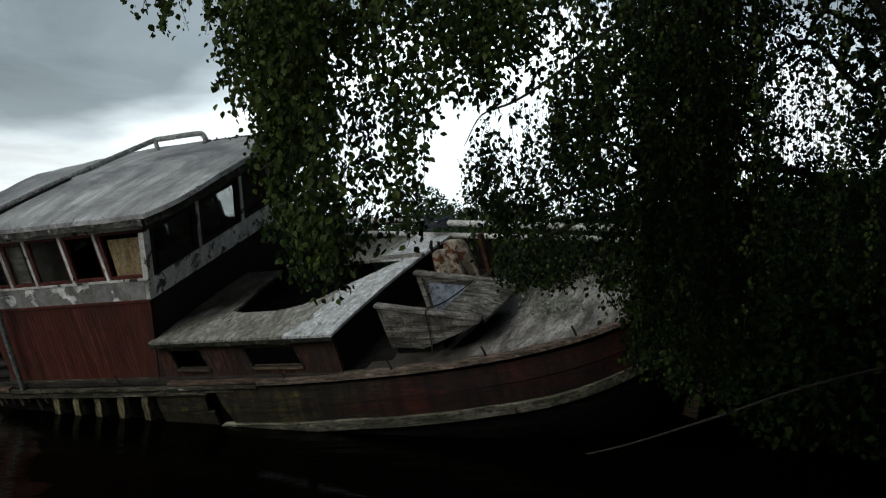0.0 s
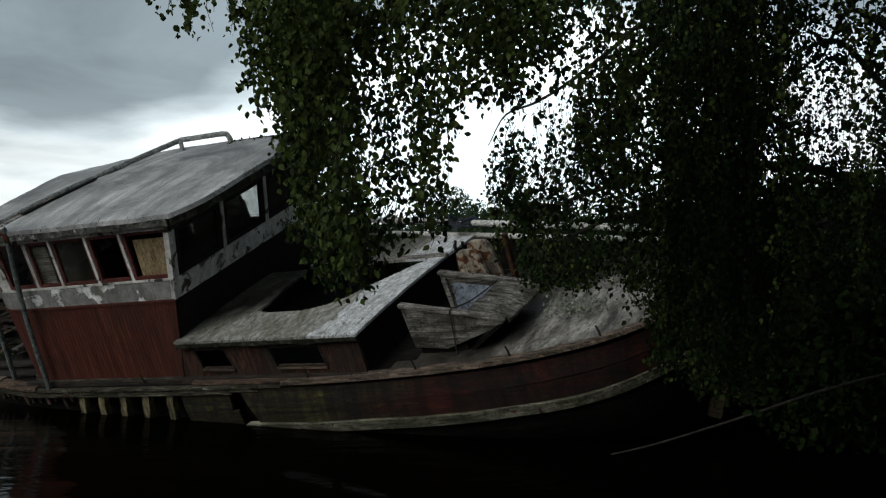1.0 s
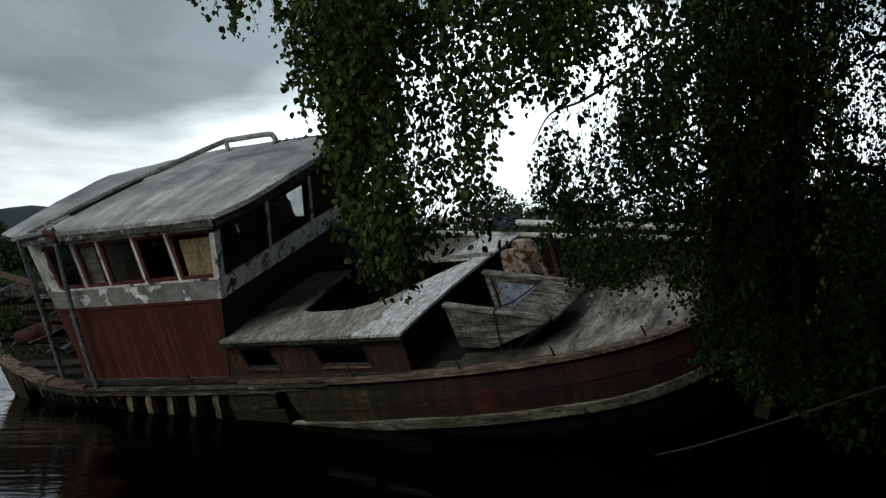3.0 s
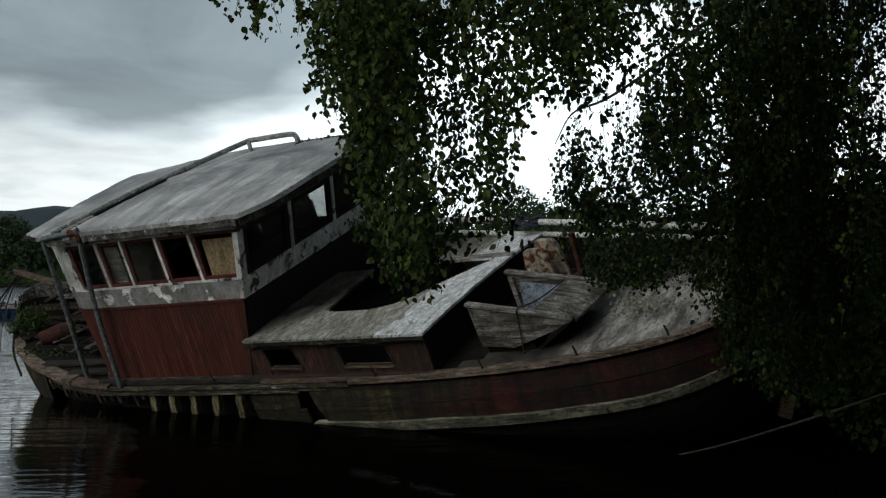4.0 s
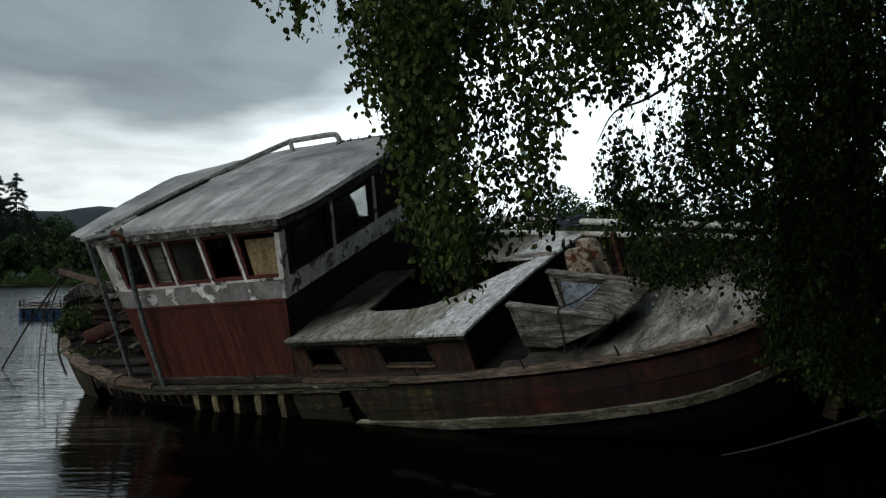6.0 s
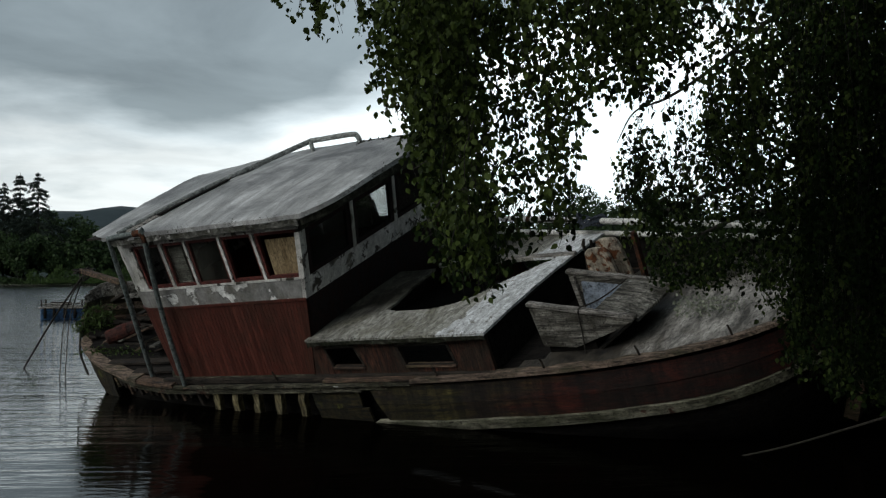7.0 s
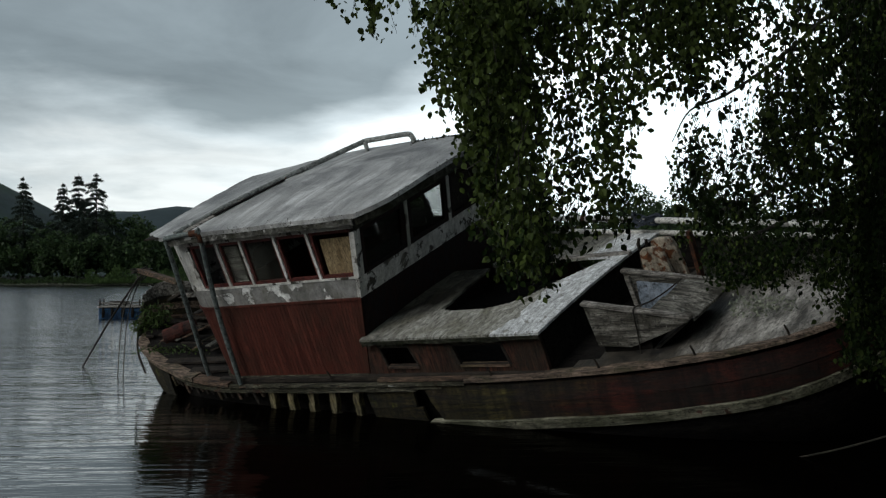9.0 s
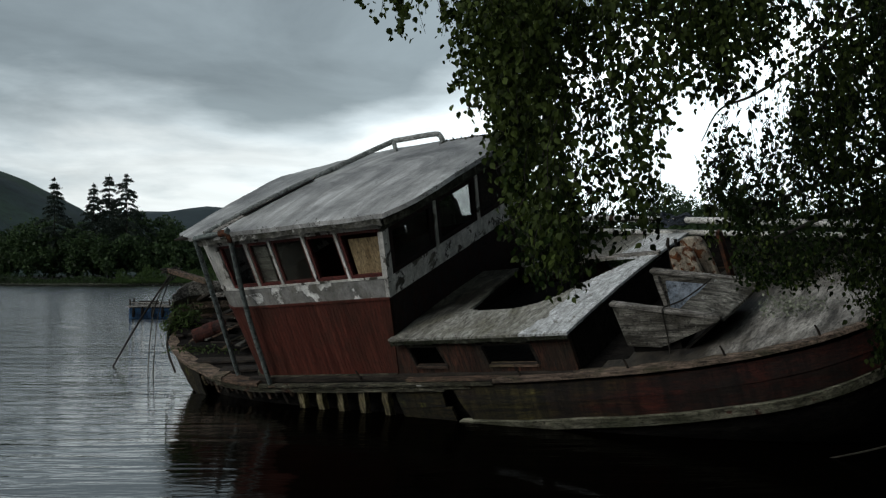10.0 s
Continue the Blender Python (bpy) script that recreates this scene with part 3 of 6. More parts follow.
sheer = table([(-5.95, -0.76), (-5.75, -0.84), (-5.4, -0.93), (-4.6, -1.02), (-3.6, -1.05), (1.3, -1.05), (3.0, -1.005), (4.2, -0.94), (5.3, -0.845), (6.2, -0.70)])


def hull_point(u, d, side, out=0.0):
    """A point of the skin, d metres down from the sheer; side -1 is the low side."""
    turn = max(d - 0.5, 0.0) / 1.25
    w = half_beam(u) * (1 - min(turn, 1.0) ** 1.7) ** 0.75 + 0.03 * math.sin(min(d, 0.6) / 0.6 * math.pi)
    bow, stern = max(u - 4.3, 0.0) / 1.9, max(-4.9 - u, 0.0) / 1.25
    return Vector((u - 0.45 * d * bow * bow + 0.6 * d * stern * stern, MID + side * (w + out), sheer(u) - d))


def steps(a, b, n):
    return [a + (b - a) * k / n for k in range(n + 1)]


def strake(u0, u1, d0, d1, side, thick=0.035, out=0.0, rag=0.0, slant=0.0, sag=0.0):
    """One hull plank, with thickness, between two girths; slant: lean of its after end; sag: drop towards the bow."""
    us = steps(u0, u1, max(4, int((u1 - u0) / 0.28)))
    bm = bmesh.new()
    prev = None
    for u in us:
        j = rag * noise.noise((u * 2.3, d0 * 9, 1.0)) + sag * max((u - 2.0) / 4.0, 0.0)
        lean = slant * (1 - (u - u0) / (u1 - u0)) ** 3
        ring = [bm.verts.new(hull_point(u + lean * d, d, side, o)) for d, o in ((d0 + j, out), (d1 + j * 0.6, out), (d1 + j * 0.6, out - thick), (d0 + j, out - thick))]
        if prev:
            for k in range(4):
                bm.faces.new((prev[k], prev[(k + 1) % 4], ring[(k + 1) % 4], ring[k]))
        else:
            bm.faces.new(ring)
        prev = ring
    bm.faces.new(prev[::-1])
    return bm


def cap_rail(u0, u1, side, wide, thick, drop, out=0.05, rag=0.01):
    bm = bmesh.new()
    prev = None
    for u in steps(u0, u1, max(4, int((u1 - u0) / 0.22))):
        j = rag * noise.noise((u * 3.1, side, 4.0))
        p = hull_point(u, 0, side)
        hb = half_beam(u) + out + j
        inner = max(hb - wide, 0.0)
        z = p.z - drop + 0.6 * j
        ring = [bm.verts.new((u, MID + side * r, z + h)) for r, h in ((hb, 0), (hb - 0.008, thick), (inner, thick), (inner, 0))]
        if prev:
            for k in range(4):
                bm.faces.new((prev[k], prev[(k + 1) % 4], ring[(k + 1) % 4], ring[k]))
        else:
            bm.faces.new(ring)
        prev = ring
    bm.faces.new(prev[::-1])
    return bm


def deck_height(u, w):
    hb = max(half_beam(u), 0.05)
    return sheer(u) + 0.035 + 0.09 * max(0.0, 1 - ((w - MID) / max(hb, 0.3)) ** 2)


boat = thing("fishing_boat", "derelict wooden fishing boat, red and white paint, listing in the loch", "boat", m=BOAT)


def build_hull():
    for side in (-1, 1):
        rows = [[hull_point(u, d, side, -0.035 if d < 0.7 else 0) for d in (0.60, 0.7, 0.85, 1.0, 1.15, 1.3, 1.45, 1.6, 1.74)] for u in steps(-5.93, 6.18, 60)]
        part("hull_bottom", sheet(rows), BOTTOM, boat, "black lower hull", smooth=True)
    # low side: whole planking forward, bare ribs aft, mossy planks round the stern
    for d0, d1 in ((0.045, 0.262), (0.266, 0.480)):
        part("plank", strake(0.58, 6.15, d0, d1, -1, rag=0.008, slant=0.42, sag=0.02), HULL_RED, boat, "dark red hull plank, bare and mossy towards the stern")
        part("plank", strake(-5.92, -4.5, d0 + 0.01, d1 + 0.02, -1, rag=0.03), OLIVE, boat, "mossy stern plank")
    part("plank", strake(-5.92, -5.2, 0.44, 0.66, -1, rag=0.03), OLIVE, boat, "mossy stern plank")
    part("plank", strake(-0.34, 0.42, 0.10, 0.33, -1, out=-0.03, rag=0.03, slant=0.1), OLIVE, boat, "grey-green inner plank behind the ribs")
    part("plank", strake(-0.30, 0.50, 0.335, 0.56, -1, out=-0.03, rag=0.03), OLIVE, boat, "grey-green inner plank behind the ribs")
    part("rubbing_strake", strake(0.60, 6.12, 0.476, 0.600, -1, 0.10, 0.05, rag=0.016, sag=0.03), RUBPAINT, boat, "pale grey-green rubbing strake, paint worn")
    # high side, seen over the deck and from afar
    for k in range(4):
        part("plank", strake(-5.92, 6.15, 0.05 + k * 0.13, 0.175 + k * 0.13, 1), HULL_RED, boat, "dark red hull plank")
    # inner skin added where the planks are gone, the hull's shade in its near-black colour
    part("inner_skin", strake(-5.85, 0.62, 0.03, 0.72, -1, 0.02, -0.17), BOTTOM, boat, "added inner planking, near-black for the shade inside")
    # ribs
    for u in (-1.96, -1.61, -1.25, -0.87, -0.47):
        bm = bmesh.new()
        prev = None
        for d in (0.05, 0.14, 0.23, 0.32, 0.41, 0.50):
            p = hull_point(u, d, -1, -0.03)
            w = 0.050 + 0.020 * noise.noise((u * 5, d * 7, 0))
            jag = 0.022 * noise.noise((u * 9, d * 11, 3)) - 0.22 * d
            ring = [bm.verts.new((p.x + a * w + jag, p.y + b, p.z)) for a, b in ((-1, 0), (1, 0), (1, 0.09), (-1, 0.09))]
            if prev:
                for k in range(4):
                    bm.faces.new((prev[k], prev[(k + 1) % 4], ring[(k + 1) % 4], ring[k]))
            else:
                bm.faces.new(ring)
            prev = ring
        bm.faces.new(prev[::-1])
        part("rib", bm, RIBWOOD, boat, "bare wooden rib with yellow lichen")
    # gunwale
    part("gunwale", cap_rail(-5.94, -3.6, -1, 0.20, 0.055, 0.015, rag=0.045), PALEGUN, boat, "split brown gunwale timber")
    part("gunwale", cap_rail(-3.58, -2.7, -1, 0.17, 0.05, 0.02, rag=0.04), BROWNWOOD, boat, "rotten gunwale timber")
    part("gunwale", cap_rail(-2.68, 1.25, -1, 0.055, 0.035, 0.030, out=0.045, rag=0.04), GUNMOSS, boat, "rotten gunwale timber")
    # low board coloured dark to read as the shaded gap
    part("covering_board", cap_rail(-2.75, 1.20, -1, 0.10, 0.02, 0.062, out=-0.012, rag=0.02), DARKWOOD, boat, "dark board for the gap inside the gunwale")
    part("margin_plank", cap_rail(-2.72, 0.95, -1, 0.05, 0.03, 0.012, out=-0.085, rag=0.02), GUNMOSS, boat, "mossy margin plank by the wheelhouse")
    part("laid_plank", cap_rail(-0.05, 1.32, -1, 0.075, 0.03, -0.022, out=0.03, rag=0.012), BROWNWOOD, boat, "loose reddish plank lying on the gunwale")
    for k in range(22):
        u = -3.3 + 0.2 * k + 0.07 * noise.noise((k * 1.7, 0, 0))
        p = hull_point(u, 0.03, -1, 0.02)
        L = 0.10 + 0.22 * abs(noise.noise((k * 2.9, 4.0, 0.0)))
        part("splinter", beam(p, p + Vector((L, 0.015 * noise.noise((k * 3.3, 0, 1)), 0.03 * noise.noise((k * 5.1, 0, 2)))), 0.022, 0.016, bevel=0.003), (GUNMOSS, BROWNWOOD, HOODWOOD)[k % 3], boat, "splintered strip of gunwale")
    part("gunwale", cap_rail(1.27, 6.15, -1, 0.15, 0.045, 0.0, rag=0.012), PALEGUN, boat, "worn reddish gunwale timber")
    part("gunwale", cap_rail(-5.94, 6.15, 1, 0.17, 0.055, 0.0), BROWNWOOD, boat, "worn gunwale timber")
    part("beam_shelf", cap_rail(-4.3, 0.9, -1, 0.10, 0.045, 0.085, out=0.02, rag=0.06), GUNMOSS, boat, "ragged timber under the gunwale")
    part("moulding", strake(-3.9, 0.5, 0.09, 0.112, -1, 0.05, 0.012, rag=0.03), GUNMOSS, boat)
    # what is left of the stern bulwark: it wraps round from the low quarter, rises, and runs up the high one
    ring_path = [(-5.45, -1), (-5.62, -1), (-5.78, -1), (-5.88, -1), (-5.945, -1), (-5.945, 1), (-5.88, 1), (-5.78, 1), (-5.62, 1), (-5.4, 1), (-5.1, 1), (-4.7, 1), (-4.2, 1), (-3.6, 1), (-3.1, 1)]
    rise = table([(0, 0.02), (2, 0.04), (3, 0.16), (4, 0.36), (5, 0.50), (7, 0.60), (9, 0.56), (10, 0.44), (11, 0.30), (14, 0.24)])
    for k in range(5):
        bm = bmesh.new()
        prev = None
        for s in steps(0.0, 14.0, 56):
            i = min(int(s), 13)
            (ua, sa), (ub, sb) = ring_path[i], ring_path[i + 1]
            f = s - i
            u = ua + (ub - ua) * f
            wr = sa * half_beam(ua) * (1 - f) + sb * half_beam(ub) * f
            top = rise(s) + 0.008 * noise.noise((s * 2.1, 1.0, 0.0))
            h0, h1 = min(0.03 + 0.115 * k, top), min(0.14 + 0.115 * k, top)
            if h1 - h0 < 0.02:
                if prev:
                    bm.faces.new(prev[::-1])
                prev = None
                continue
            wob = 0.006 * noise.noise((s * 1.3, k * 3.0, 2.0))
            out = Vector((-0.9 if i in (3, 4, 5) else -0.3, 1.0 if wr > 0 else -1.0, 0)).normalized()
            base = Vector((u, MID + wr, sheer(u))) + out * wob
            ring = [bm.verts.new(base + q) for q in (Vector((0, 0, h0)), Vector((0, 0, h1)), Vector((0, 0, h1)) - out * 0.045, Vector((0, 0, h0)) - out * 0.045)]
            if prev:
                for q in range(4):
                    bm.faces.new((prev[q], prev[(q + 1) % 4], ring[(q + 1) % 4], ring[q]))
            else:
                bm.faces.new(ring)
            prev = ring
        if prev:
            bm.faces.new(prev[::-1])
        part("bulwark_plank", bm, (OLIVE, PALEGUN, OLIVE, HOODWOOD, GREYWOOD)[k], boat, "mossy bulwark plank at the stern")
    for u in (-5.6, -5.2, -4.75, -4.2):
        part("bulwark_post", beam((u, MID + half_beam(u) - 0.09, sheer(u)), (u + 0.02, MID + half_beam(u) - 0.08, sheer(u) + 0.42), 0.07, 0.06, up=(1, 0, 0)), GREYWOOD, boat, "grey bulwark post")
    part("bulwark_rail", beam((-5.75, MID + half_beam(-5.75) - 0.05, sheer(-5.75) + 0.36), (-4.55, MID + half_beam(-4.55) - 0.06, sheer(-4.55) + 0.30), 0.05, 0.07), GREYWOOD, boat, "grey inner rail of the bulwark")
    part("stern_post", beam((-5.6, MID, -2.4), (-6.0, MID, -0.62), 0.12, 0.10), BROWNWOOD, boat, "split stern post")
    part("stem_post", beam((5.6, MID, -2.3), (6.28, MID, -0.55), 0.14, 0.16, up=(1, 0, 0)), BROWNWOOD, boat, "worn stem post")
    # deck
    rows = [[(u, MID + s * (half_beam(u) - 0.03), deck_height(u, MID + s * half_beam(u)) - 0.05) for s in (-1, -0.8, -0.4, 0, 0.4, 0.8, 1)] for u in steps(-5.9, 6.15, 56)]
    # added to block light; near-black holds the shade below the deck
    part("under_deck", sheet(rows), BOTTOM, boat, "layer under the deck, near-black for shade")
    count = 23
    for k in range(count):
        w0 = MID - 1.5 + 3.0 * k / count
        w1 = w0 + 3.0 / count - 0.008
        for a, b in ((-5.85, -2.95),):
            us = [u for u in steps(a, b, 22) if half_beam(u) - 0.04 > max(abs(w0 - MID), abs(w1 - MID))]
            if len(us) < 2 or (a < 0 and k % 5 in (0, 1, 3)):
                continue
            bm = bmesh.new()
            prev = None
            for u in us:
                j = 0.004 * noise.noise((u, k * 3.3, 7.0))
                ring = [bm.verts.new((u, w, deck_height(u, w) + h + j)) for w, h in ((w0, -0.03), (w0, 0.0), (w1, 0.0), (w1, -0.03))]
                if prev:
                    for q in range(4):
                        bm.faces.new((prev[q], prev[(q + 1) % 4], ring[(q + 1) % 4], ring[q]))
                else:
                    bm.faces.new(ring)
                prev = ring
            bm.faces.new(prev[::-1])
            part("deck_plank", bm, BOTTOM if k % 2 else DARKWOOD, boat)
    us, ws = steps(2.66, 6.05, 40), steps(-1.0, 1.0, 30)
    rows = [[(u, MID + s * (half_beam(u) - 0.04), deck_height(u, MID + s * (half_beam(u) - 0.04)) + 0.005 * noise.noise((u * 2, s * 4, 7.0))) for s in ws] for u in us]
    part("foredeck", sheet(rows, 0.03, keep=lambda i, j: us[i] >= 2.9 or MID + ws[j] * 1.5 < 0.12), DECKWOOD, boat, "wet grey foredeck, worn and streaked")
    # side deck beside the houses
    part("side_deck", block((-2.95, -0.06, -1.06), (2.4, 0.02, -0.985), 0.01), DARKWOOD, boat, "rotten side deck")
    part("side_deck", block((-2.95, 2.88, -1.06), (2.4, 2.98, -0.985), 0.01), DARKWOOD, boat, "rotten side deck")
    # stumps of broken ribs and splintered plank ends under the after gunwale
    for k in range(16):
        u = -4.4 + 0.15 * k
        p = hull_point(u, 0.09, -1, -0.02)
        L = 0.08 + 0.13 * abs(noise.noise((u * 3.7, 2.0, 0.0))) * 2
        part("broken_rib", beam(p, p + Vector((0.03 * noise.noise((u * 5, 0, 0)), 0.02, -L)), 0.05, 0.05, up=(1, 0, 0), bevel=0.008), DARKWOOD if k % 3 else BROWNWOOD, boat, "broken rib stump")
    # stubs of broken stanchions
    for u in (-0.85, 1.62, 3.02, 4.12, 5.05):
        p = hull_point(u, 0, -1)
        part("stanchion_stub", tube([(u, p.y + 0.03, p.z + 0.03), (u - 0.015, p.y + 0.035, p.z + 0.10), (u - 0.03, p.y + 0.03, p.z + 0.155)], [0.013, 0.012, 0.010], 6), DARKWOOD, boat, "rusty broken stanchion")


build_hull()

# wheelhouse
WH_AFT, WH_FAR, RAKE = -3.05, 2.86, 0.27


def raked(u, w, v):
    """A point of the wheelhouse: its front leans forward, its after end leans aft."""
    aft = 0.115 * (v + 1.0) * min(max((-2.0 - u) / 0.8, 0.0), 1.0)
    return Vector((u + RAKE * v * min(max((u + 0.5) / 0.5, 0.0), 1.0) - aft, w, v))


def house_path(out=0.0, n=7):
    """Round the wheelhouse from its low front corner aft and back to the high front corner."""
    r = 0.5
    p = [(0.0, -out), (-0.25, -out), (-0.5, -out), (WH_AFT + r, -out)]
    for k in range(1, n + 1):
        a = math.pi / 2 * k / n
        p.append((WH_AFT + r - (r + out) * math.sin(a), r - (r + out) * math.cos(a)))
    for k in range(n + 1):
        a = math.pi / 2 * k / n
        p.append((WH_AFT + r - (r + out) * math.cos(a), WH_FAR - r + (r + out) * math.sin(a)))
    p += [(-0.5, WH_FAR + out), (-0.25, WH_FAR + out), (0.0, WH_FAR + out)]
    return p


def band(v0, v1, out, thick, first=0, last=None):
    a, b = house_path(out), house_path(out - thick)
    a, b = a[first:last], b[first:last]
    bm = bmesh.new()
    prev = None
    for (u, w), (u2, w2) in zip(a, b):
        ring = [bm.verts.new(raked(*q)) for q in ((u, w, v0), (u, w, v1), (u2, w2, v1), (u2, w2, v0))]
        if prev:
            for k in range(4):
                bm.faces.new((prev[k], prev[(k + 1) % 4], ring[(k + 1) % 4], ring[k]))
        else:
            bm.faces.new(ring)
        prev = ring
    bm.faces.new(prev[::-1])
    return bm


def build_wheelhouse():
    lower = part("wheelhouse_wall", band(-1.02, -0.003, 0.0, 0.06), RED, boat, "dark red boarded lower wall of the wheelhouse")
    part("wall_band", band(0.0, 0.27, 0.006, 0.06, last=19), PRIMER, boat, "grey primer band with flakes of white paint")
    for a, b in ((WH_AFT + 0.5, -1.03), (-0.74, 0.0)):
        part("wall_band", block((a, WH_FAR - 0.055, 0.0), (b, WH_FAR + 0.005, 0.27)), PRIMER, boat, "grey primer band")
    part("header", band(0.86, 1.02, 0.006, 0.06), WHITE, boat, "flaking white header under the roof")
    part("sill_strip", band(0.246, 0.271, 0.014, 0.02, last=18), WHITE, boat, "flaking white sill strip")
    part("corner_panel", band(0.272, 0.858, 0.004, 0.05, first=3, last=19), WHITE, boat, "flaking white rounded corner panel")
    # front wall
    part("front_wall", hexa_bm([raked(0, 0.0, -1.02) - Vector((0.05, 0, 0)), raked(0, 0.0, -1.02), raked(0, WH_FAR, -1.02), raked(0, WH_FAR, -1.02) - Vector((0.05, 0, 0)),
                                raked(0, 0.0, -0.003) - Vector((0.05, 0, 0)), raked(0, 0.0, -0.003), raked(0, WH_FAR, -0.003), raked(0, WH_FAR, -0.003) - Vector((0.05, 0, 0))]), SHADERED, boat,
         "red front wall of the wheelhouse, shade in its colour")
    for v0, v1, label in ((0.0, 0.245, "flaking white band under the front windows"), (0.82, 1.02, "dark weathered header over the front windows")):
        o = 0.006
        part("front_band", hexa_bm([raked(0, -0.006, v0) + Vector((-0.05, 0, 0)), raked(0, -0.006, v0) + Vector((o, 0, 0)), raked(0, WH_FAR, v0) + Vector((o, 0, 0)), raked(0, WH_FAR, v0) + Vector((-0.05, 0, 0)),
                                    raked(0, -0.006, v1) + Vector((-0.05, 0, 0)), raked(0, -0.006, v1) + Vector((o, 0, 0)), raked(0, WH_FAR, v1) + Vector((o, 0, 0)), raked(0, WH_FAR, v1) + Vector((-0.05, 0, 0))]),
             WHITE if v0 < 0.5 else MOSSY, boat, label)
    # front window posts: corner posts and two mullions
    for w0, w1 in ((-0.006, 0.10), (0.975, 1.03), (1.86, 1.915), (2.77, WH_FAR)):
        part("front_post", hexa_bm([raked(0, w0, 0.246) + Vector((-0.07, 0, 0)), raked(0, w0, 0.246) + Vector((0.01, 0, 0)), raked(0, w1, 0.246) + Vector((0.01, 0, 0)), raked(0, w1, 0.246) + Vector((-0.07, 0, 0)),
                                    raked(0, w0, 0.819) + Vector((-0.07, 0, 0)), raked(0, w0, 0.819) + Vector((0.01, 0, 0)), raked(0, w1, 0.819) + Vector((0.01, 0, 0)), raked(0, w1, 0.819) + Vector((-0.07, 0, 0))]),
             WHITE, boat, "flaking white window post")
    for w0, w1 in ((0.10, 0.975), (1.03, 1.86), (1.915, 2.77)):
        win = part("front_window", frame_bm(lambda a, b, o: raked(0, w0 + (w1 - w0) * a, 0.247 + 0.571 * b) + Vector((o, 0, 0)), 0.055, 0.055, -0.045, -0.004), SHADERED, boat, "dark red front window frame")
        if w0 > 1.9:
            # board added so the sky doesn't show through this window
            part("window_board", quad_bm(lambda a, b: raked(0, w0 + (w1 - w0) * a, 0.247 + 0.571 * b) + Vector((-0.06, 0, 0)), 0.012, (-1, 0, 0)), DARKWOOD, win, "dark board added to keep the window black")
        if w0 < 1.9:
            p = part("pane", quad_bm(lambda a, b: raked(0, w0 + (w1 - w0) * a, 0.247 + 0.571 * b) + Vector((-0.03, 0, 0))), GLASS, win, "dirty glass pane")
            p.visible_shadow = False
    # side windows between white mullions
    edges = (-2.55, -2.11, -1.70, -1.09, -0.53, -0.02)
    for side_w, sgn in ((0.0, -1), (WH_FAR, 1)):
        for e in edges[:-1]:
            wide = 0.021
            part("mullion", hexa_bm([raked(e - wide, side_w + sgn * 0.012, 0.25), raked(e + wide, side_w + sgn * 0.012, 0.25), raked(e + wide, side_w - sgn * 0.05, 0.25), raked(e - wide, side_w - sgn * 0.05, 0.25),
                                     raked(e - wide - 0.01, side_w + sgn * 0.012, 0.865), raked(e + wide - 0.01, side_w + sgn * 0.012, 0.865), raked(e + wide - 0.01, side_w - sgn * 0.05, 0.865), raked(e - wide - 0.01, side_w - sgn * 0.05, 0.865)]),
                 WHITE, boat, "flaking white mullion")
        for k, (a0, a1) in enumerate(zip(edges, edges[1:])):
            if sgn > 0 and k == 3:
                # a slanting board, added and fitted to the view, cuts the bright far opening
                q = [(-1.20, 0.02), (-1.02, 0.02), (-1.09, 0.87), (-1.20, 0.87)]
                part("window_board", hexa_bm([(u, side_w - 0.05, v) for u, v in q] + [(u, side_w - 0.035, v) for u, v in q]), GREYWOOD, boat, "grey board added to narrow the far window's opening")
                continue
            a0, a1 = a0 + 0.024, a1 - 0.024 + (0.02 if k == 4 else 0)
            win = part("side_window", frame_bm(lambda a, b, o: raked(a0 + (a1 - a0) * a, side_w - sgn * o, 0.272 + 0.586 * b), 0.040, 0.036, 0.002, 0.045), FRAME_RED, boat, "dark red wooden window frame")
            if k in (1, 2):
                p = part("pane", quad_bm(lambda a, b: raked(a0 + (a1 - a0) * a, side_w - sgn * 0.022, 0.272 + 0.586 * b)), GLASS, win, "dirty glass pane")
                p.visible_shadow = False
            if k == 4 and sgn < 0:
                part("window_board", quad_bm(lambda a, b: raked(a0 + (a1 - a0) * (0.15 + 0.74 * a), side_w + 0.05, 0.30 + 0.45 * b), 0.012, (0, 1, 0)), BOARD, win, "tan board behind the pane")
            if sgn > 0:
                # far windows get added boards to block the sky behind them
                part("window_board", quad_bm(lambda a, b: raked(a0 + (a1 - a0) * a, side_w - 0.06, 0.275 + 0.58 * b), 0.012, (0, -1, 0)), DARKWOOD, win, "dark board added to keep the window black")
            if k == 1 and sgn < 0:
                part("window_board", quad_bm(lambda a, b: raked(a0 + (a1 - a0) * (0.05 + 0.6 * a), side_w + 0.06, 0.28 + 0.5 * b), 0.012, (0, 1, 0)), GREYWOOD, win, "grey board behind the pane")
    # boards on the lower wall
    path = house_path(0.002, 7)
    run, pts = 0.0, []
    dense = []
    for (a, b), (c, d) in zip(path, path[1:]):
        for s in steps(0, 1, 12)[:-1]:
            dense.append((a + (c - a) * s, b + (d - b) * s))
    length = [0.0]
    for p, q in zip(dense, dense[1:]):
        length.append(length[-1] + math.hypot(q[0] - p[0], q[1] - p[1]))

    def at(s):
        i = max(k for k in range(len(length) - 1) if length[k] <= s)
        f = (s - length[i]) / (length[i + 1] - length[i])
        return tuple(dense[i][j] + (dense[i + 1][j] - dense[i][j]) * f for j in (0, 1))
    wide, s = 0.058, 0.004
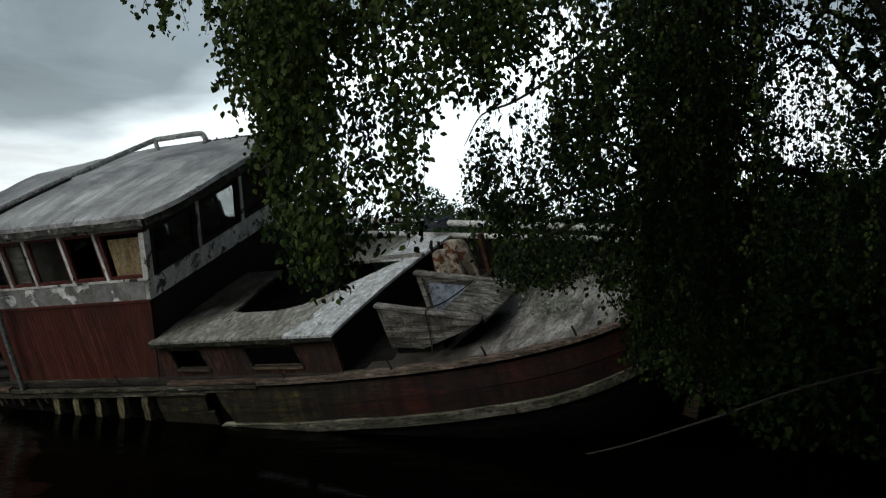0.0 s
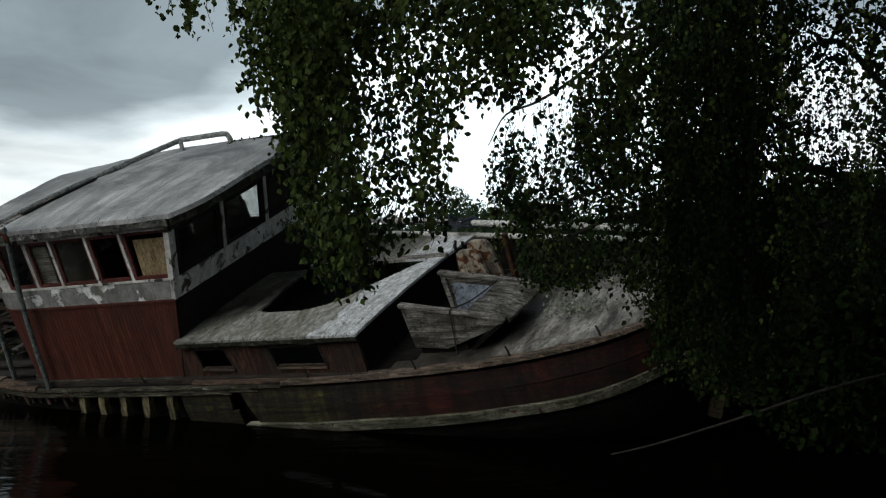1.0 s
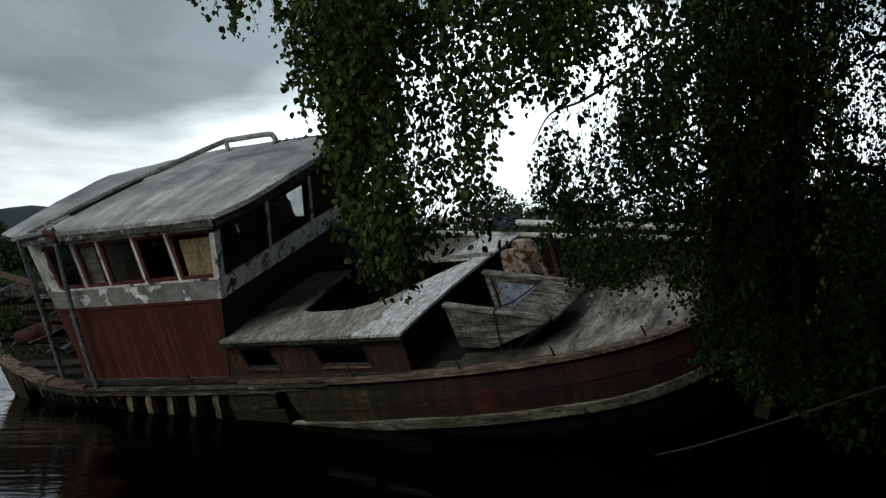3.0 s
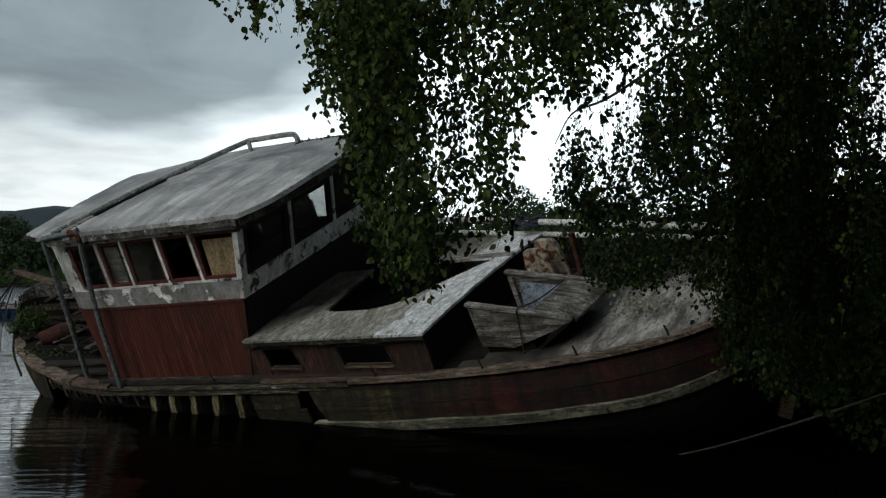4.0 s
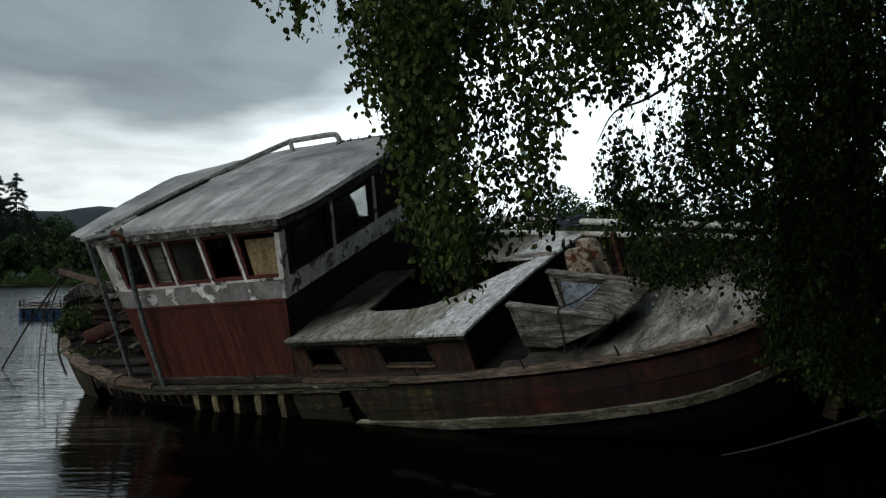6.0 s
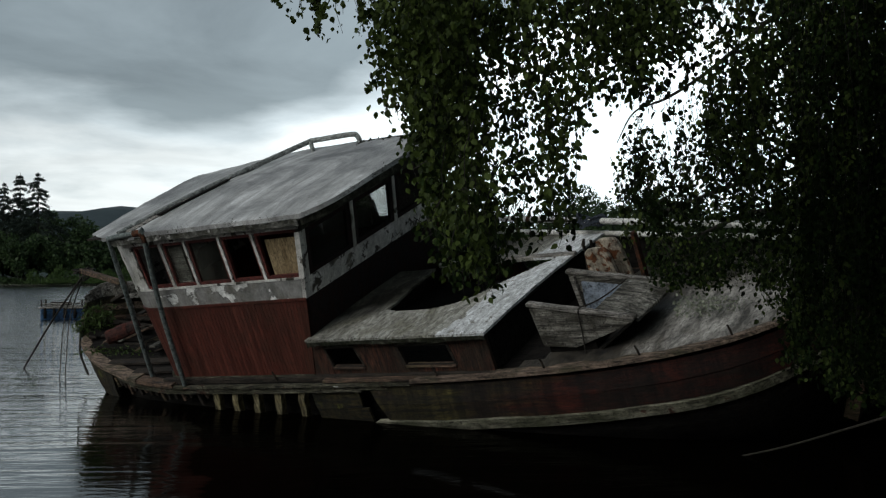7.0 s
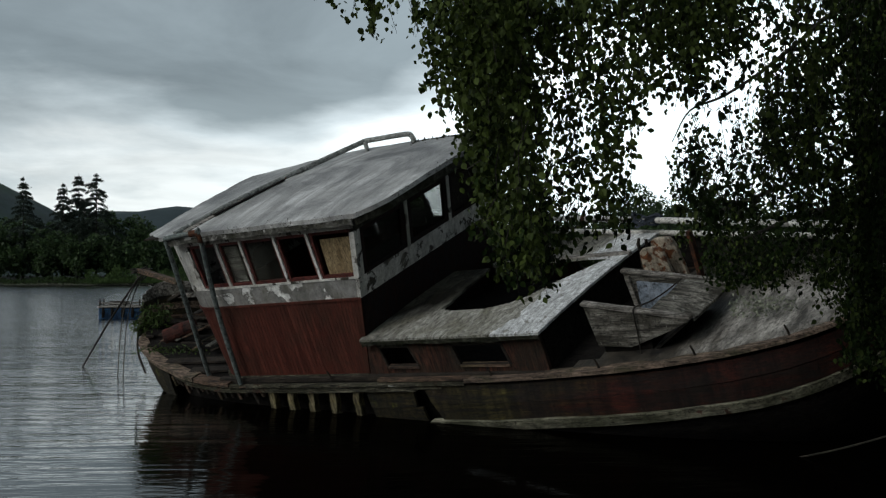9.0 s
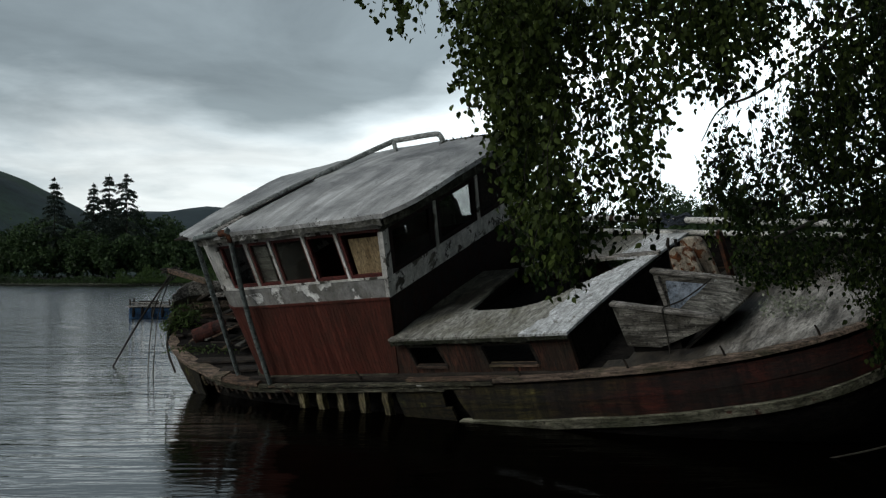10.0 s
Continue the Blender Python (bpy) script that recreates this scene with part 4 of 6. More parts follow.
    while s < 4.6:
        (a, b), (c, d) = at(s), at(s + wide - 0.003)
        t = Vector((c - a, d - b, 0))
        if t.length > 0.02:
            n = Vector((t.y, -t.x, 0)).normalized() * -0.005
            if b < 0.2 and n.y > 0:
                n = -n
            if a < WH_AFT + 0.05 and n.x > 0:
                n = -n
            lo, hi = -1.0 + 0.02 * noise.noise((s * 7, 0, 0)), -0.012
            q = [raked(a, b, lo), raked(c, d, lo), raked(c, d, lo) + n, raked(a, b, lo) + n, raked(a, b, hi), raked(c, d, hi), raked(c, d, hi) + n, raked(a, b, hi) + n]
            part("board", hexa_bm(q), RED, lower)
        s += wide
    part("border_strip", band(-0.02, 0.012, 0.022, 0.02, last=20), RED, boat, "dark red border strip")
    part("base_strip", band(-1.03, -0.975, 0.040, 0.03, last=12), GUNMOSS, boat, "mossy skirting timber")
    # roof: two cambered sheets, the forward one lapped
    def roof_sheet(ua, ub, lift):
        rows = []
        for i, s in enumerate(steps(0, 1, 16)):
            row = []
            for k in range(19):
                    # narrowed and skewed towards the stern to fit the camera's view
                    far = 2.98 if ub > 0 else 2.98 - 0.30 * (1 - s)
                    near = -0.16 if ub > 0 else -0.16 + 0.42 * (1 - s) ** 2
                    w = near + (far - near) * k / 18
                    c = max(0.0, 1 - ((w - 1.40) / 1.575) ** 2)
                    a = ua - (0.15 * w if ua < -3 else 0.0)
                    b = ub + (0.40 * (1 - (1 - c) ** 2.5) if ub > 0 else 0.0)
                    u = a + (b - a) * s + (0.018 * noise.noise((w * 11, ua, s)) if s in (0, 1) else 0.0)
                    w += 0.015 * noise.noise((u * 9, 3.0, w)) if k in (0, 18) else 0.0
                    row.append((u, w, 1.062 + 0.10 * c * (1.0 if ub > 0 else 0.30 + 0.70 * s) + lift - (0.0 if ub > 0 else 0.05 * (1 - s)) + 0.016 * noise.noise((u * 2.2, w * 1.1, 3.0)) + 0.006 * noise.noise((u * 9, w * 5, 1.0))))
            rows.append(row)
        return sheet(rows, 0.055)
    part("roof_sheet", roof_sheet(-2.42, 0.43, 0.012), ROOFING, boat, "weathered grey roof covering with dark streaks", smooth=False)
    part("roof_sheet", roof_sheet(-3.64, -2.38, -0.012), ROOFING, boat, "weathered grey after roof covering", smooth=False)
    part("loose_board", beam((-2.50, -0.10, 1.095), (-2.26, 0.85, 1.165), 0.13, 0.022, bevel=0.005), GREYWOOD, boat, "loose grey board along the roof seam")
    # dark strip stands in for the shadowed gap at the roof seam
    part("felt_strip", beam((-2.33, 0.30, 1.150), (-2.08, 1.42, 1.196), 0.075, 0.016, bevel=0.003), BOTTOM, boat, "dark strip for the shadowed gap along the roof seam")
    bm = bmesh.new()
    prev = None
    for u in steps(-2.9, 0.40, 60):
        low = 0.945 + 0.030 * noise.noise((u * 6.0, 2.0, 0.0)) + 0.02 * noise.noise((u * 17.0, 5.0, 0.0))
        ring = [bm.verts.new(q) for q in ((u, -0.150, low), (u, -0.158, 1.03), (u, -0.125, 1.03), (u, -0.125, low))]
        if prev:
            for k in range(4):
                bm.faces.new((prev[k], prev[(k + 1) % 4], ring[(k + 1) % 4], ring[k]))
        else:
            bm.faces.new(ring)
        prev = ring
    bm.faces.new(prev[::-1])
    part("eave_edge", bm, HEADER, boat, "ragged moss-stained roof felt hanging over the eave")
    bm = bmesh.new()
    prev = None
    for w in steps(-0.13, 2.95, 16):
        c = max(0.0, 1 - ((w - 1.40) / 1.575) ** 2)
        u, v = 0.43 + 0.40 * (1 - (1 - c) ** 2.5), 1.062 + 0.10 * c - 0.045
        ring = [bm.verts.new(q) for q in ((u - 0.02, w, v), (u - 0.03, w, v - 0.085), (u - 0.06, w, v - 0.085), (u - 0.06, w, v))]
        if prev:
            for k in range(4):
                bm.faces.new((prev[k], prev[(k + 1) % 4], ring[(k + 1) % 4], ring[k]))
        else:
            bm.faces.new(ring)
        prev = ring
    bm.faces.new(prev[::-1])
    part("front_fascia", bm, MOSSY, boat, "mossy dark fascia under the roof's front edge")
    rows = [[(0.40 + 0.40 * (1 - (1 - max(0.0, 1 - ((w - 1.40) / 1.575) ** 2)) ** 2.5) - s, w, 0.99 + 0.09 * max(0.0, 1 - ((w - 1.40) / 1.575) ** 2)) for s in (0.0, 0.3, 0.7)] for w in steps(-0.1, 2.92, 16)]
    part("soffit", sheet(rows, 0.01), DARKWOOD, boat, "dark soffit boards")
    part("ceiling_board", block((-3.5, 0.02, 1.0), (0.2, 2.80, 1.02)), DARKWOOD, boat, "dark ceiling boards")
    # a dark block added inside keeps the wheelhouse dark
    part("console", block((-0.75, 0.35, -0.98), (-0.30, 2.0, 0.02), 0.02), DARKWOOD, boat, "dark block added inside the wheelhouse")


def hexa_bm(p):
    bm = bmesh.new()
    hexa(bm, p)
    return bm


def quad_bm(f, thick=0.004, n=(0, 1, 0)):
    bm = bmesh.new()
    o = Vector(n) * thick
    q = [f(0, 0), f(1, 0), f(1, 1), f(0, 1)]
    hexa(bm, q + [p + o for p in q])
    return bm


def frame_bm(f, side, sill, o0, o1):
    """A window frame with a hole; f(a, b, o) maps the unit square and the depth."""
    bm = bmesh.new()
    sa, sb = side / 0.6, sill / 0.57
    for a0, a1, b0, b1 in ((0, sa, 0, 1), (1 - sa, 1, 0, 1), (sa, 1 - sa, 0, sb), (sa, 1 - sa, 1 - sb, 1)):
        hexa(bm, [f(a0, b0, o0), f(a1, b0, o0), f(a1, b1, o0), f(a0, b1, o0), f(a0, b0, o1), f(a1, b0, o1), f(a1, b1, o1), f(a0, b1, o1)])
    return bm


build_wheelhouse()


# low cabin before the wheelhouse, its roof broken open
def build_trunk():
    u0, u1, w0, w1, v0, v1 = -0.12, 2.38, 0.0, 2.82, -0.99, -0.555
    # pillars between the openings lean: (foot aft, foot fore, head aft, head fore)
    pillars = ((-0.26, 0.06, -0.15, -0.02), (0.60, 1.16, 0.44, 1.06), (1.92, 2.38, 1.82, 2.37))
    for side, y0, y1 in ((-1, 0.0, 0.045), (1, w1 - 0.045, w1)):
        for fa, ff, ha, hf in pillars:
            bm = hexa_bm([(fa, y0 - 0.004, v0), (ff, y0 - 0.004, v0), (ff, y1, v0), (fa, y1, v0), (ha, y0 - 0.004, v1), (hf, y0 - 0.004, v1), (hf, y1, v1), (ha, y1, v1)])
            bmesh.ops.bevel(bm, geom=list(bm.edges), offset=0.006, segments=1, affect="EDGES")
            part("wall_panel", bm, CABINRED, boat, "dark weathered red cabin side panel")
        for (_, fa, _, ha), (fb, _, hb, _) in zip(pillars, pillars[1:]):
            def slot(s, q, o, fa=fa, ha=ha, fb=fb, hb=hb):
                a, b = fa + (ha - fa) * q, fb + (hb - fb) * q
                return Vector((a + (b - a) * s, y0 + o, v0 + (v1 - v0) * q))
            low, high = 0.20, 0.80
            for q0, q1, mat, lab in ((0.0, low, CABINRED, "dark weathered cabin board"), (high, 1.0, MOSSY, "dark mossy board over the cabin window")):
                part("wall_board", hexa_bm([slot(0, q0, 0.006), slot(1, q0, 0.006), slot(1, q0, 0.045), slot(0, q0, 0.045), slot(0, q1, 0.006), slot(1, q1, 0.006), slot(1, q1, 0.045), slot(0, q1, 0.045)]), mat, boat, lab)
            part("cabin_window", frame_bm(lambda s, q, o: slot(s, low + (high - low) * q, o), 0.03, 0.03, -0.006, 0.03), DARKWOOD, boat, "worn cabin window frame, no glass")
            part("window_sill", hexa_bm([slot(0.04, low - 0.03, -0.02), slot(0.96, low - 0.05, -0.02), slot(0.96, low - 0.05, 0.05), slot(0.04, low - 0.03, 0.05), slot(0.04, low + 0.025, -0.015), slot(0.96, low + 0.005, -0.015), slot(0.96, low + 0.02, 0.06), slot(0.04, low + 0.04, 0.06)]), BROWNWOOD, boat, "worn brown window sill")
    # shade on this bow-facing wall is put into near-black
    part("front_bulkhead", block((u1 - 0.05, 0.048, -0.99), (u1, w1 - 0.048, v1), 0.005), BOTTOM, boat, "cabin bulkhead with shade in its near-black colour")
    hole_near = table([(0.5, 0.67), (0.85, 0.57), (1.16, 0.57), (1.5, 0.70), (1.68, 0.84), (1.86, 1.25), (2.05, 1.6), (2.24, 1.95)])
    nu, nw = 88, 98
    us, ws = steps(u0 - 0.05, u1 + 0.05, nu), steps(-0.09, 2.90, nw)

    def keep(i, j):
        u, w = (us[i] + us[i + 1]) / 2, (ws[j] + ws[j + 1]) / 2
        k = 0.05 * noise.noise((u * 4, w * 4, 0))
        gone = u > 0.58 - 0.10 * (w - 0.66) + 0.3 * k and hole_near(u) + 0.4 * k < w < 1.98 + k * 0.4 and u < 2.24
        return not gone and not (w > 1.9 and u < 0.75 + k)

    def white(i, j):
        u, w = (us[i] + us[i + 1]) / 2, (ws[j] + ws[j + 1]) / 2
        return keep(i, j) and u > 1.86 + 0.12 * noise.noise((u * 3, w * 5, 6.0)) + 0.05 * math.sin(w * 2.0)
    rows = [[(u, w, -0.50 + 0.05 * (1 - ((w - 1.41) / 1.5) ** 2) + 0.006 * noise.noise((u * 3, w * 3, 1))) for w in ws] for u in us]
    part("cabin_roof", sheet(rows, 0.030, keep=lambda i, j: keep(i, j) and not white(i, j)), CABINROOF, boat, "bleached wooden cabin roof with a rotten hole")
    part("roof_front", sheet(rows, 0.030, keep=white), ROOFWHITE, boat, "front of the cabin roof with worn white paint")
    bm = bmesh.new()
    prev = None
    for u in steps(u0 - 0.04, u1 + 0.04, 70):
        low = -0.575 - 0.045 * max(0.0, noise.noise((u * 2.6, 8.0, 0.0))) + 0.02 * noise.noise((u * 13.0, 3.0, 0.0))
        ring = [bm.verts.new(q) for q in ((u, -0.088, low), (u, -0.094, -0.528), (u, -0.062, -0.528), (u, -0.062, low))]
        if prev:
            for k in range(4):
                bm.faces.new((prev[k], prev[(k + 1) % 4], ring[(k + 1) % 4], ring[k]))
        else:
            bm.faces.new(ring)
        prev = ring
    bm.faces.new(prev[::-1])
    part("roof_edge", bm, MOSSY, boat, "ragged mossy edge moulding")
    part("roof_beam", beam((0.42, 2.02, -0.462), (2.45, 2.02, -0.452), 0.07, 0.05), GREYWOOD, boat, "grey timber across the hole")
    part("cleat", tube([(2.60, 1.90, -0.85), (2.66, 1.90, -0.40), (2.66, 1.90, -0.31), (2.69, 1.90, -0.24)], [0.012, 0.014, 0.024, 0.015], 7), DARKWOOD, boat, "rusty iron cleat")
    part("cleat", tube([(2.68, 1.96, -0.85), (2.72, 1.96, -0.42), (2.74, 1.96, -0.28)], [0.012, 0.013, 0.02], 7), DARKWOOD, boat, "rusty iron cleat")


build_trunk()


# hood over the fore hatch
def build_hood():
    for w in (0.28, 1.18):
        # fore lower corner cut away where the board falls into shade
        outline = [(2.90, -0.84), (3.30, -0.865), (3.44, -0.82), (3.62, -0.76), (3.80, -0.70), (4.05, -0.60), (4.05, -0.585), (2.84, -0.38)]
        bm = bmesh.new()
        near, off = [[bm.verts.new((u, w + o, v)) for u, v in outline] for o in (-0.025, 0.025)]
        bm.faces.new(near)
        bm.faces.new(off[::-1])
        for k in range(len(outline)):
            bm.faces.new((near[k], off[k], off[(k + 1) % len(outline)], near[(k + 1) % len(outline)]))
        bmesh.ops.recalc_face_normals(bm, faces=list(bm.faces))
        bmesh.ops.bevel(bm, geom=list(bm.edges), offset=0.006, segments=1, affect="EDGES")
        part("hood_side", bm, HOODWOOD, boat, "bleached side board of the fore hatch hood")
        part("hood_rail", beam((2.82, w, -0.345), (4.08, w, -0.56), 0.085, 0.05, bevel=0.014), GREYWOOD, boat, "cracked grey top rail")
    part("hatch_coaming", hexa_bm([(2.93, 0.31, -0.96), (3.52, 0.31, -0.96), (3.52, 1.15, -0.96), (2.93, 1.15, -0.96), (2.93, 0.31, -0.80), (3.52, 0.31, -0.78), (3.52, 1.15, -0.78), (2.93, 1.15, -0.80)]), BOTTOM, boat, "black hatch coaming under the hood")
    # planks run fore and aft and bend down over the front edge
    n = 5
    for k in range(n):
        wa, wb = 0.33 + 0.80 * k / n, 0.33 + 0.80 * (k + 1) / n - 0.006
        start = 3.60 + 0.02 * noise.noise((k * 1.7, 0, 0))
        bm = bmesh.new()
        prev = None
        for q in range(9):
            u = start + (4.07 - start) * q / 8
            z = -0.335 - 0.215 * (u - 2.82) / 1.26 - 0.055 * max(u - 3.86, 0.0) / 0.2 + 0.004 * noise.noise((u * 5, k * 2.0, 1.0))
            ring = [bm.verts.new(c) for c in ((u, wa, z - 0.028), (u, wa, z), (u, wb, z + 0.003), (u, wb, z - 0.028))]
            if prev:
                for c in range(4):
                    bm.faces.new((prev[c], prev[(c + 1) % 4], ring[(c + 1) % 4], ring[c]))
            else:
                bm.faces.new(ring)
            prev = ring
        bm.faces.new(prev[::-1])
        part("hood_plank", bm, HOODWOOD, boat, "cracked grey hood plank")
    # near-black closes the front where only shade shows
    part("hood_front", hexa_bm([(3.52, 0.30, -0.93), (3.56, 0.30, -0.93), (3.56, 1.16, -0.93), (3.52, 1.16, -0.93), (4.02, 0.26, -0.60), (4.06, 0.26, -0.60), (4.06, 1.20, -0.60), (4.02, 1.20, -0.60)]), BOTTOM, boat, "sloping front, near-black for the shade under it")
    part("hood_frame", beam((2.90, 1.14, -0.40), (2.95, 1.14, -0.90), 0.06, 0.06, up=(1, 0, 0)), GREYWOOD, boat, "grey corner post")
    part("hatch_board", hexa_bm([(3.02, 1.05, -0.88), (3.56, 1.05, -0.88), (3.56, 1.08, -0.88), (3.02, 1.08, -0.88), (3.02, 1.10, -0.46), (3.56, 1.10, -0.54), (3.56, 1.13, -0.54), (3.02, 1.13, -0.46)]), BLUE, boat, "faded blue board inside the hatch")
    part("lashing", tube(bent([(3.63, 1.02, -0.43), (3.60, 0.75, -0.44), (3.57, 0.48, -0.43), (3.52, 0.32, -0.415), (3.46, 0.232, -0.43), (3.44, 0.232, -0.66), (3.41, 0.232, -0.92)], 5), 0.008, 6), DARKROPE, boat, "dark frayed rope")


build_hood()


# winch behind the hatch, rusty post, gallows of pipe over the wheelhouse
def build_fittings():
    for du, dw, dv in ((0.0, 0.0, 0.0), (0.03, 0.23, 0.03)):
        # upright gear guards: straight back edge, rounded top, flared front edge
        prof = [(2.70, -0.90), (2.705, -0.42), (2.715, -0.375), (2.745, -0.345), (2.80, -0.335), (2.92, -0.335), (2.965, -0.345), (2.995, -0.38), (3.02, -0.45), (3.055, -0.62), (3.10, -0.90)]
        mid_u, mid_v = 2.88, -0.62
        bm = bmesh.new()
        rings = []
        for y, k in ((-0.034, 0.95), (-0.026, 1.0), (0.022, 1.0), (0.030, 0.95)):
            rings.append([bm.verts.new((mid_u + du + (a - mid_u) * k, 1.83 + dw + y, mid_v + dv + (b - mid_v) * k)) for a, b in prof])
        for r0, r1 in zip(rings, rings[1:]):
            for k in range(len(prof)):
                bm.faces.new((r0[k], r0[(k + 1) % len(prof)], r1[(k + 1) % len(prof)], r1[k]))
        bm.faces.new(rings[0][::-1])
        bm.faces.new(rings[-1])
        part("winch_casing", bm, CREAM, boat, "cream-painted winch casing eaten by rust")
    # near-black backing added to stand for the shade behind the winch
    part("inner_bulwark", hexa_bm([(2.46, 2.86, -1.0), (4.5, 2.66, -0.92), (4.5, 2.70, -0.92), (2.46, 2.90, -1.0), (2.46, 2.86, -0.52), (4.5, 2.66, -0.62), (4.5, 2.70, -0.62), (2.46, 2.90, -0.52)]), BOTTOM, boat, "near-black boards added for the shade behind the winch")
    part("winch_drum", tube([(2.86, 1.86, -0.66), (2.90, 2.0, -0.66)], 0.09, 12), DARKWOOD, boat, "rusty winch drum")
    part("post", beam((3.36, 1.9, -0.86), (3.35, 1.9, -0.20), 0.085, 0.05, up=(1, 0, 0)), RUST, boat, "rust-orange steel post")
    part("pipe", tube(bent([(-2.48, -0.12, -1.04), (-2.40, -0.13, 0.0), (-2.20, -0.15, 1.03), (-2.25, -0.16, 1.075), (-2.60, -0.17, 1.07), (-2.84, -0.17, 1.05)], 5), 0.034, 9), PIPE, boat, "green-grey pipe stanchion, flaking")
    part("pipe", tube([(-3.36, 0.13, -1.02), (-3.12, 0.0, 0.0), (-2.86, -0.15, 1.05)], 0.034, 9), PIPE, boat, "green-grey pipe stanchion, flaking")
    part("roof_pipe", tube(bent([(-2.62, -0.17, 1.10), (-2.35, 0.8, 1.175), (-2.10, 1.75, 1.20), (-1.78, 2.70, 1.225), (-1.70, 2.80, 1.225), (-1.60, 2.80, 1.225), (-1.02, 2.80, 1.225), (-0.90, 2.78, 1.19), (-0.86, 2.76, 1.07)], 4), 0.036, 9), ROOFPIPE, boat, "worn grey pipe rail over the roof")
    part("pipe_elbow", tube(bent([(-2.215, -0.149, 0.95), (-2.20, -0.15, 1.035), (-2.25, -0.16, 1.077), (-2.34, -0.163, 1.076)], 4), 0.043, 9), RUST, boat, "rusty pipe elbow")
    part("roof_pipe_foot", tube([(-1.72, 2.76, 1.22), (-1.66, 2.68, 1.09)], 0.03, 8), ROOFPIPE, boat)


build_fittings()


def boat_at(x, y, z):
    return BOAT @ Vector((x, y, z))


# loose things lying on the boat
def build_loose():
    a, b = boat_at(-0.6, 3.24, -0.175), boat_at(5.6, 2.34, -0.52)
    mast = thing("mast", "lowered white-painted wooden mast lying along the high side of the boat", "mast")
    n = 10
    part("spar", tube([a.lerp(b, k / n) for k in range(n + 1)], [0.034 + 0.010 * k / n for k in range(n + 1)], 12), MASTPAINT, mast, smooth=True)
    part("mast_band", tube([a.lerp(b, 0.30), a.lerp(b, 0.31)], 0.043, 12), RUST, mast, "rusty iron band")
    c, d = boat_at(0.6, 3.06, -0.425), boat_at(5.6, 2.36, -0.655)
    plank = thing("spare_spar", "pale weathered spar lying beside the mast", "spar")
    part("pole", tube([c.lerp(d, k / 6) for k in range(7)], 0.034, 9), MASTPAINT, plank, smooth=True)
    rope = thing("coiled_rope", "tangle of blue rope lying over the lowered mast", "rope")
    at = boat_at(2.28, 2.80, -0.36)
    pts = []
    for k in range(220):
        f = k / 220 * math.tau * 6
        pts.append(at + Vector((0.17 * math.cos(f) + 0.05 * noise.noise((k * 0.12, 0, 0)), 0.12 * math.sin(f), 0.03 * math.sin(f * 2.3) + 0.10 * noise.noise((k * 0.085, 5, 0)) + 0.03)))
    part("coil", tube(pts, 0.016, 5), ROPE, rope)
    tail = [at + Vector((-0.1, 0, 0.02)), boat_at(1.5, 2.9, -0.30), boat_at(1.15, 2.86, -0.36), boat_at(0.85, 2.95, -0.32), boat_at(0.7, 2.80, -0.44)]
    part("tail", tube(bent(tail, 6), 0.014, 5), DARKROPE, rope, "dark rope's end")
    # stern clutter
    drum = thing("oil_drum", "rusty red steel drum lying among the stern debris", "drum")
    p, q = boat_at(-5.18, 1.02, -0.82), boat_at(-4.80, 1.34, -0.78)
    ax = (q - p)
    part("drum_body", tube([p + ax * s for s in (0.0, 0.02, 0.33, 0.35, 0.65, 0.67, 0.98, 1.0)], [0.115, 0.122, 0.122, 0.13, 0.13, 0.122, 0.122, 0.115], 18), DRUMRED, drum, "rusty red drum", smooth=False)
    for k in range(58):
        u, w = -5.7 + 0.045 * k + rng.uniform(-0.2, 0.2), 0.75 + rng.uniform(0, 1.5)
        ang = rng.uniform(-1.5, 1.5)
        L = rng.uniform(0.2, 0.7)
        dx, dy = math.cos(ang) * L / 2, math.sin(ang) * L / 2
        h = -0.97 + rng.uniform(0.02, 0.24)
        if half_beam(u) < abs(w - MID) + 0.15:
            continue
        t = beam(boat_at(u - dx, w - dy, h), boat_at(u + dx, w + dy, h + rng.uniform(-0.05, 0.12)), rng.uniform(0.05, 0.11), 0.025, bevel=0.004)
        tagged(part("broken_plank", t, (HOODWOOD, OLIVE, DARKWOOD, BROWNWOOD, DARKWOOD)[k % 5]), "broken grey plank in the stern debris", "plank", "stern debris")
    tagged(part("broken_beam", beam(boat_at(-6.75, 2.2, -0.13), boat_at(-5.4, 1.80, -0.25), 0.13, 0.07), BROWNWOOD), "broken brown timber jutting over the stern", "timber")
    tagged(part("leaning_timber", beam(boat_at(-6.1, 1.9, -0.62), boat_at(-5.1, 1.6, -0.32), 0.07, 0.05), DARKWOOD), "dark timber leaning in the stern", "timber")
    # plants grown into the stern and foredeck
    def clump(name, centre, radius, count, size, material, label, droop=0.1, slim=0.72):
        c = np.clip(rng.normal(size=(count, 3)), -1.6, 1.6) * radius + np.array(centre)
        tagged(part(name, leaves(c, size, droop, 0.45, slim), material), label, "plant", kind="stuff")
    edge = []
    for k in range(1500):
        if k % 2:
            q = boat_at(rng.uniform(-2.9, 0.4), -0.15 + rng.normal() * 0.012, 1.055 + rng.normal() * 0.02)
        else:
            w = rng.uniform(-0.15, 2.9)
            c = max(0.0, 1 - ((w - 1.40) / 1.575) ** 2)
            q = boat_at(0.43 + 0.40 * (1 - (1 - c) ** 2.5) + rng.normal() * 0.015, w, 1.055 + 0.10 * c + rng.normal() * 0.02)
        if noise.noise((q.x * 2, q.y * 2, 0)) > -0.12:
            edge.append(q)
    tagged(part("roof_moss", leaves(np.array(edge), 0.010, 0.1, 0.6, 1.1), SHADELEAF), "dark moss and rotten felt along the roof edge", "moss", kind="stuff")
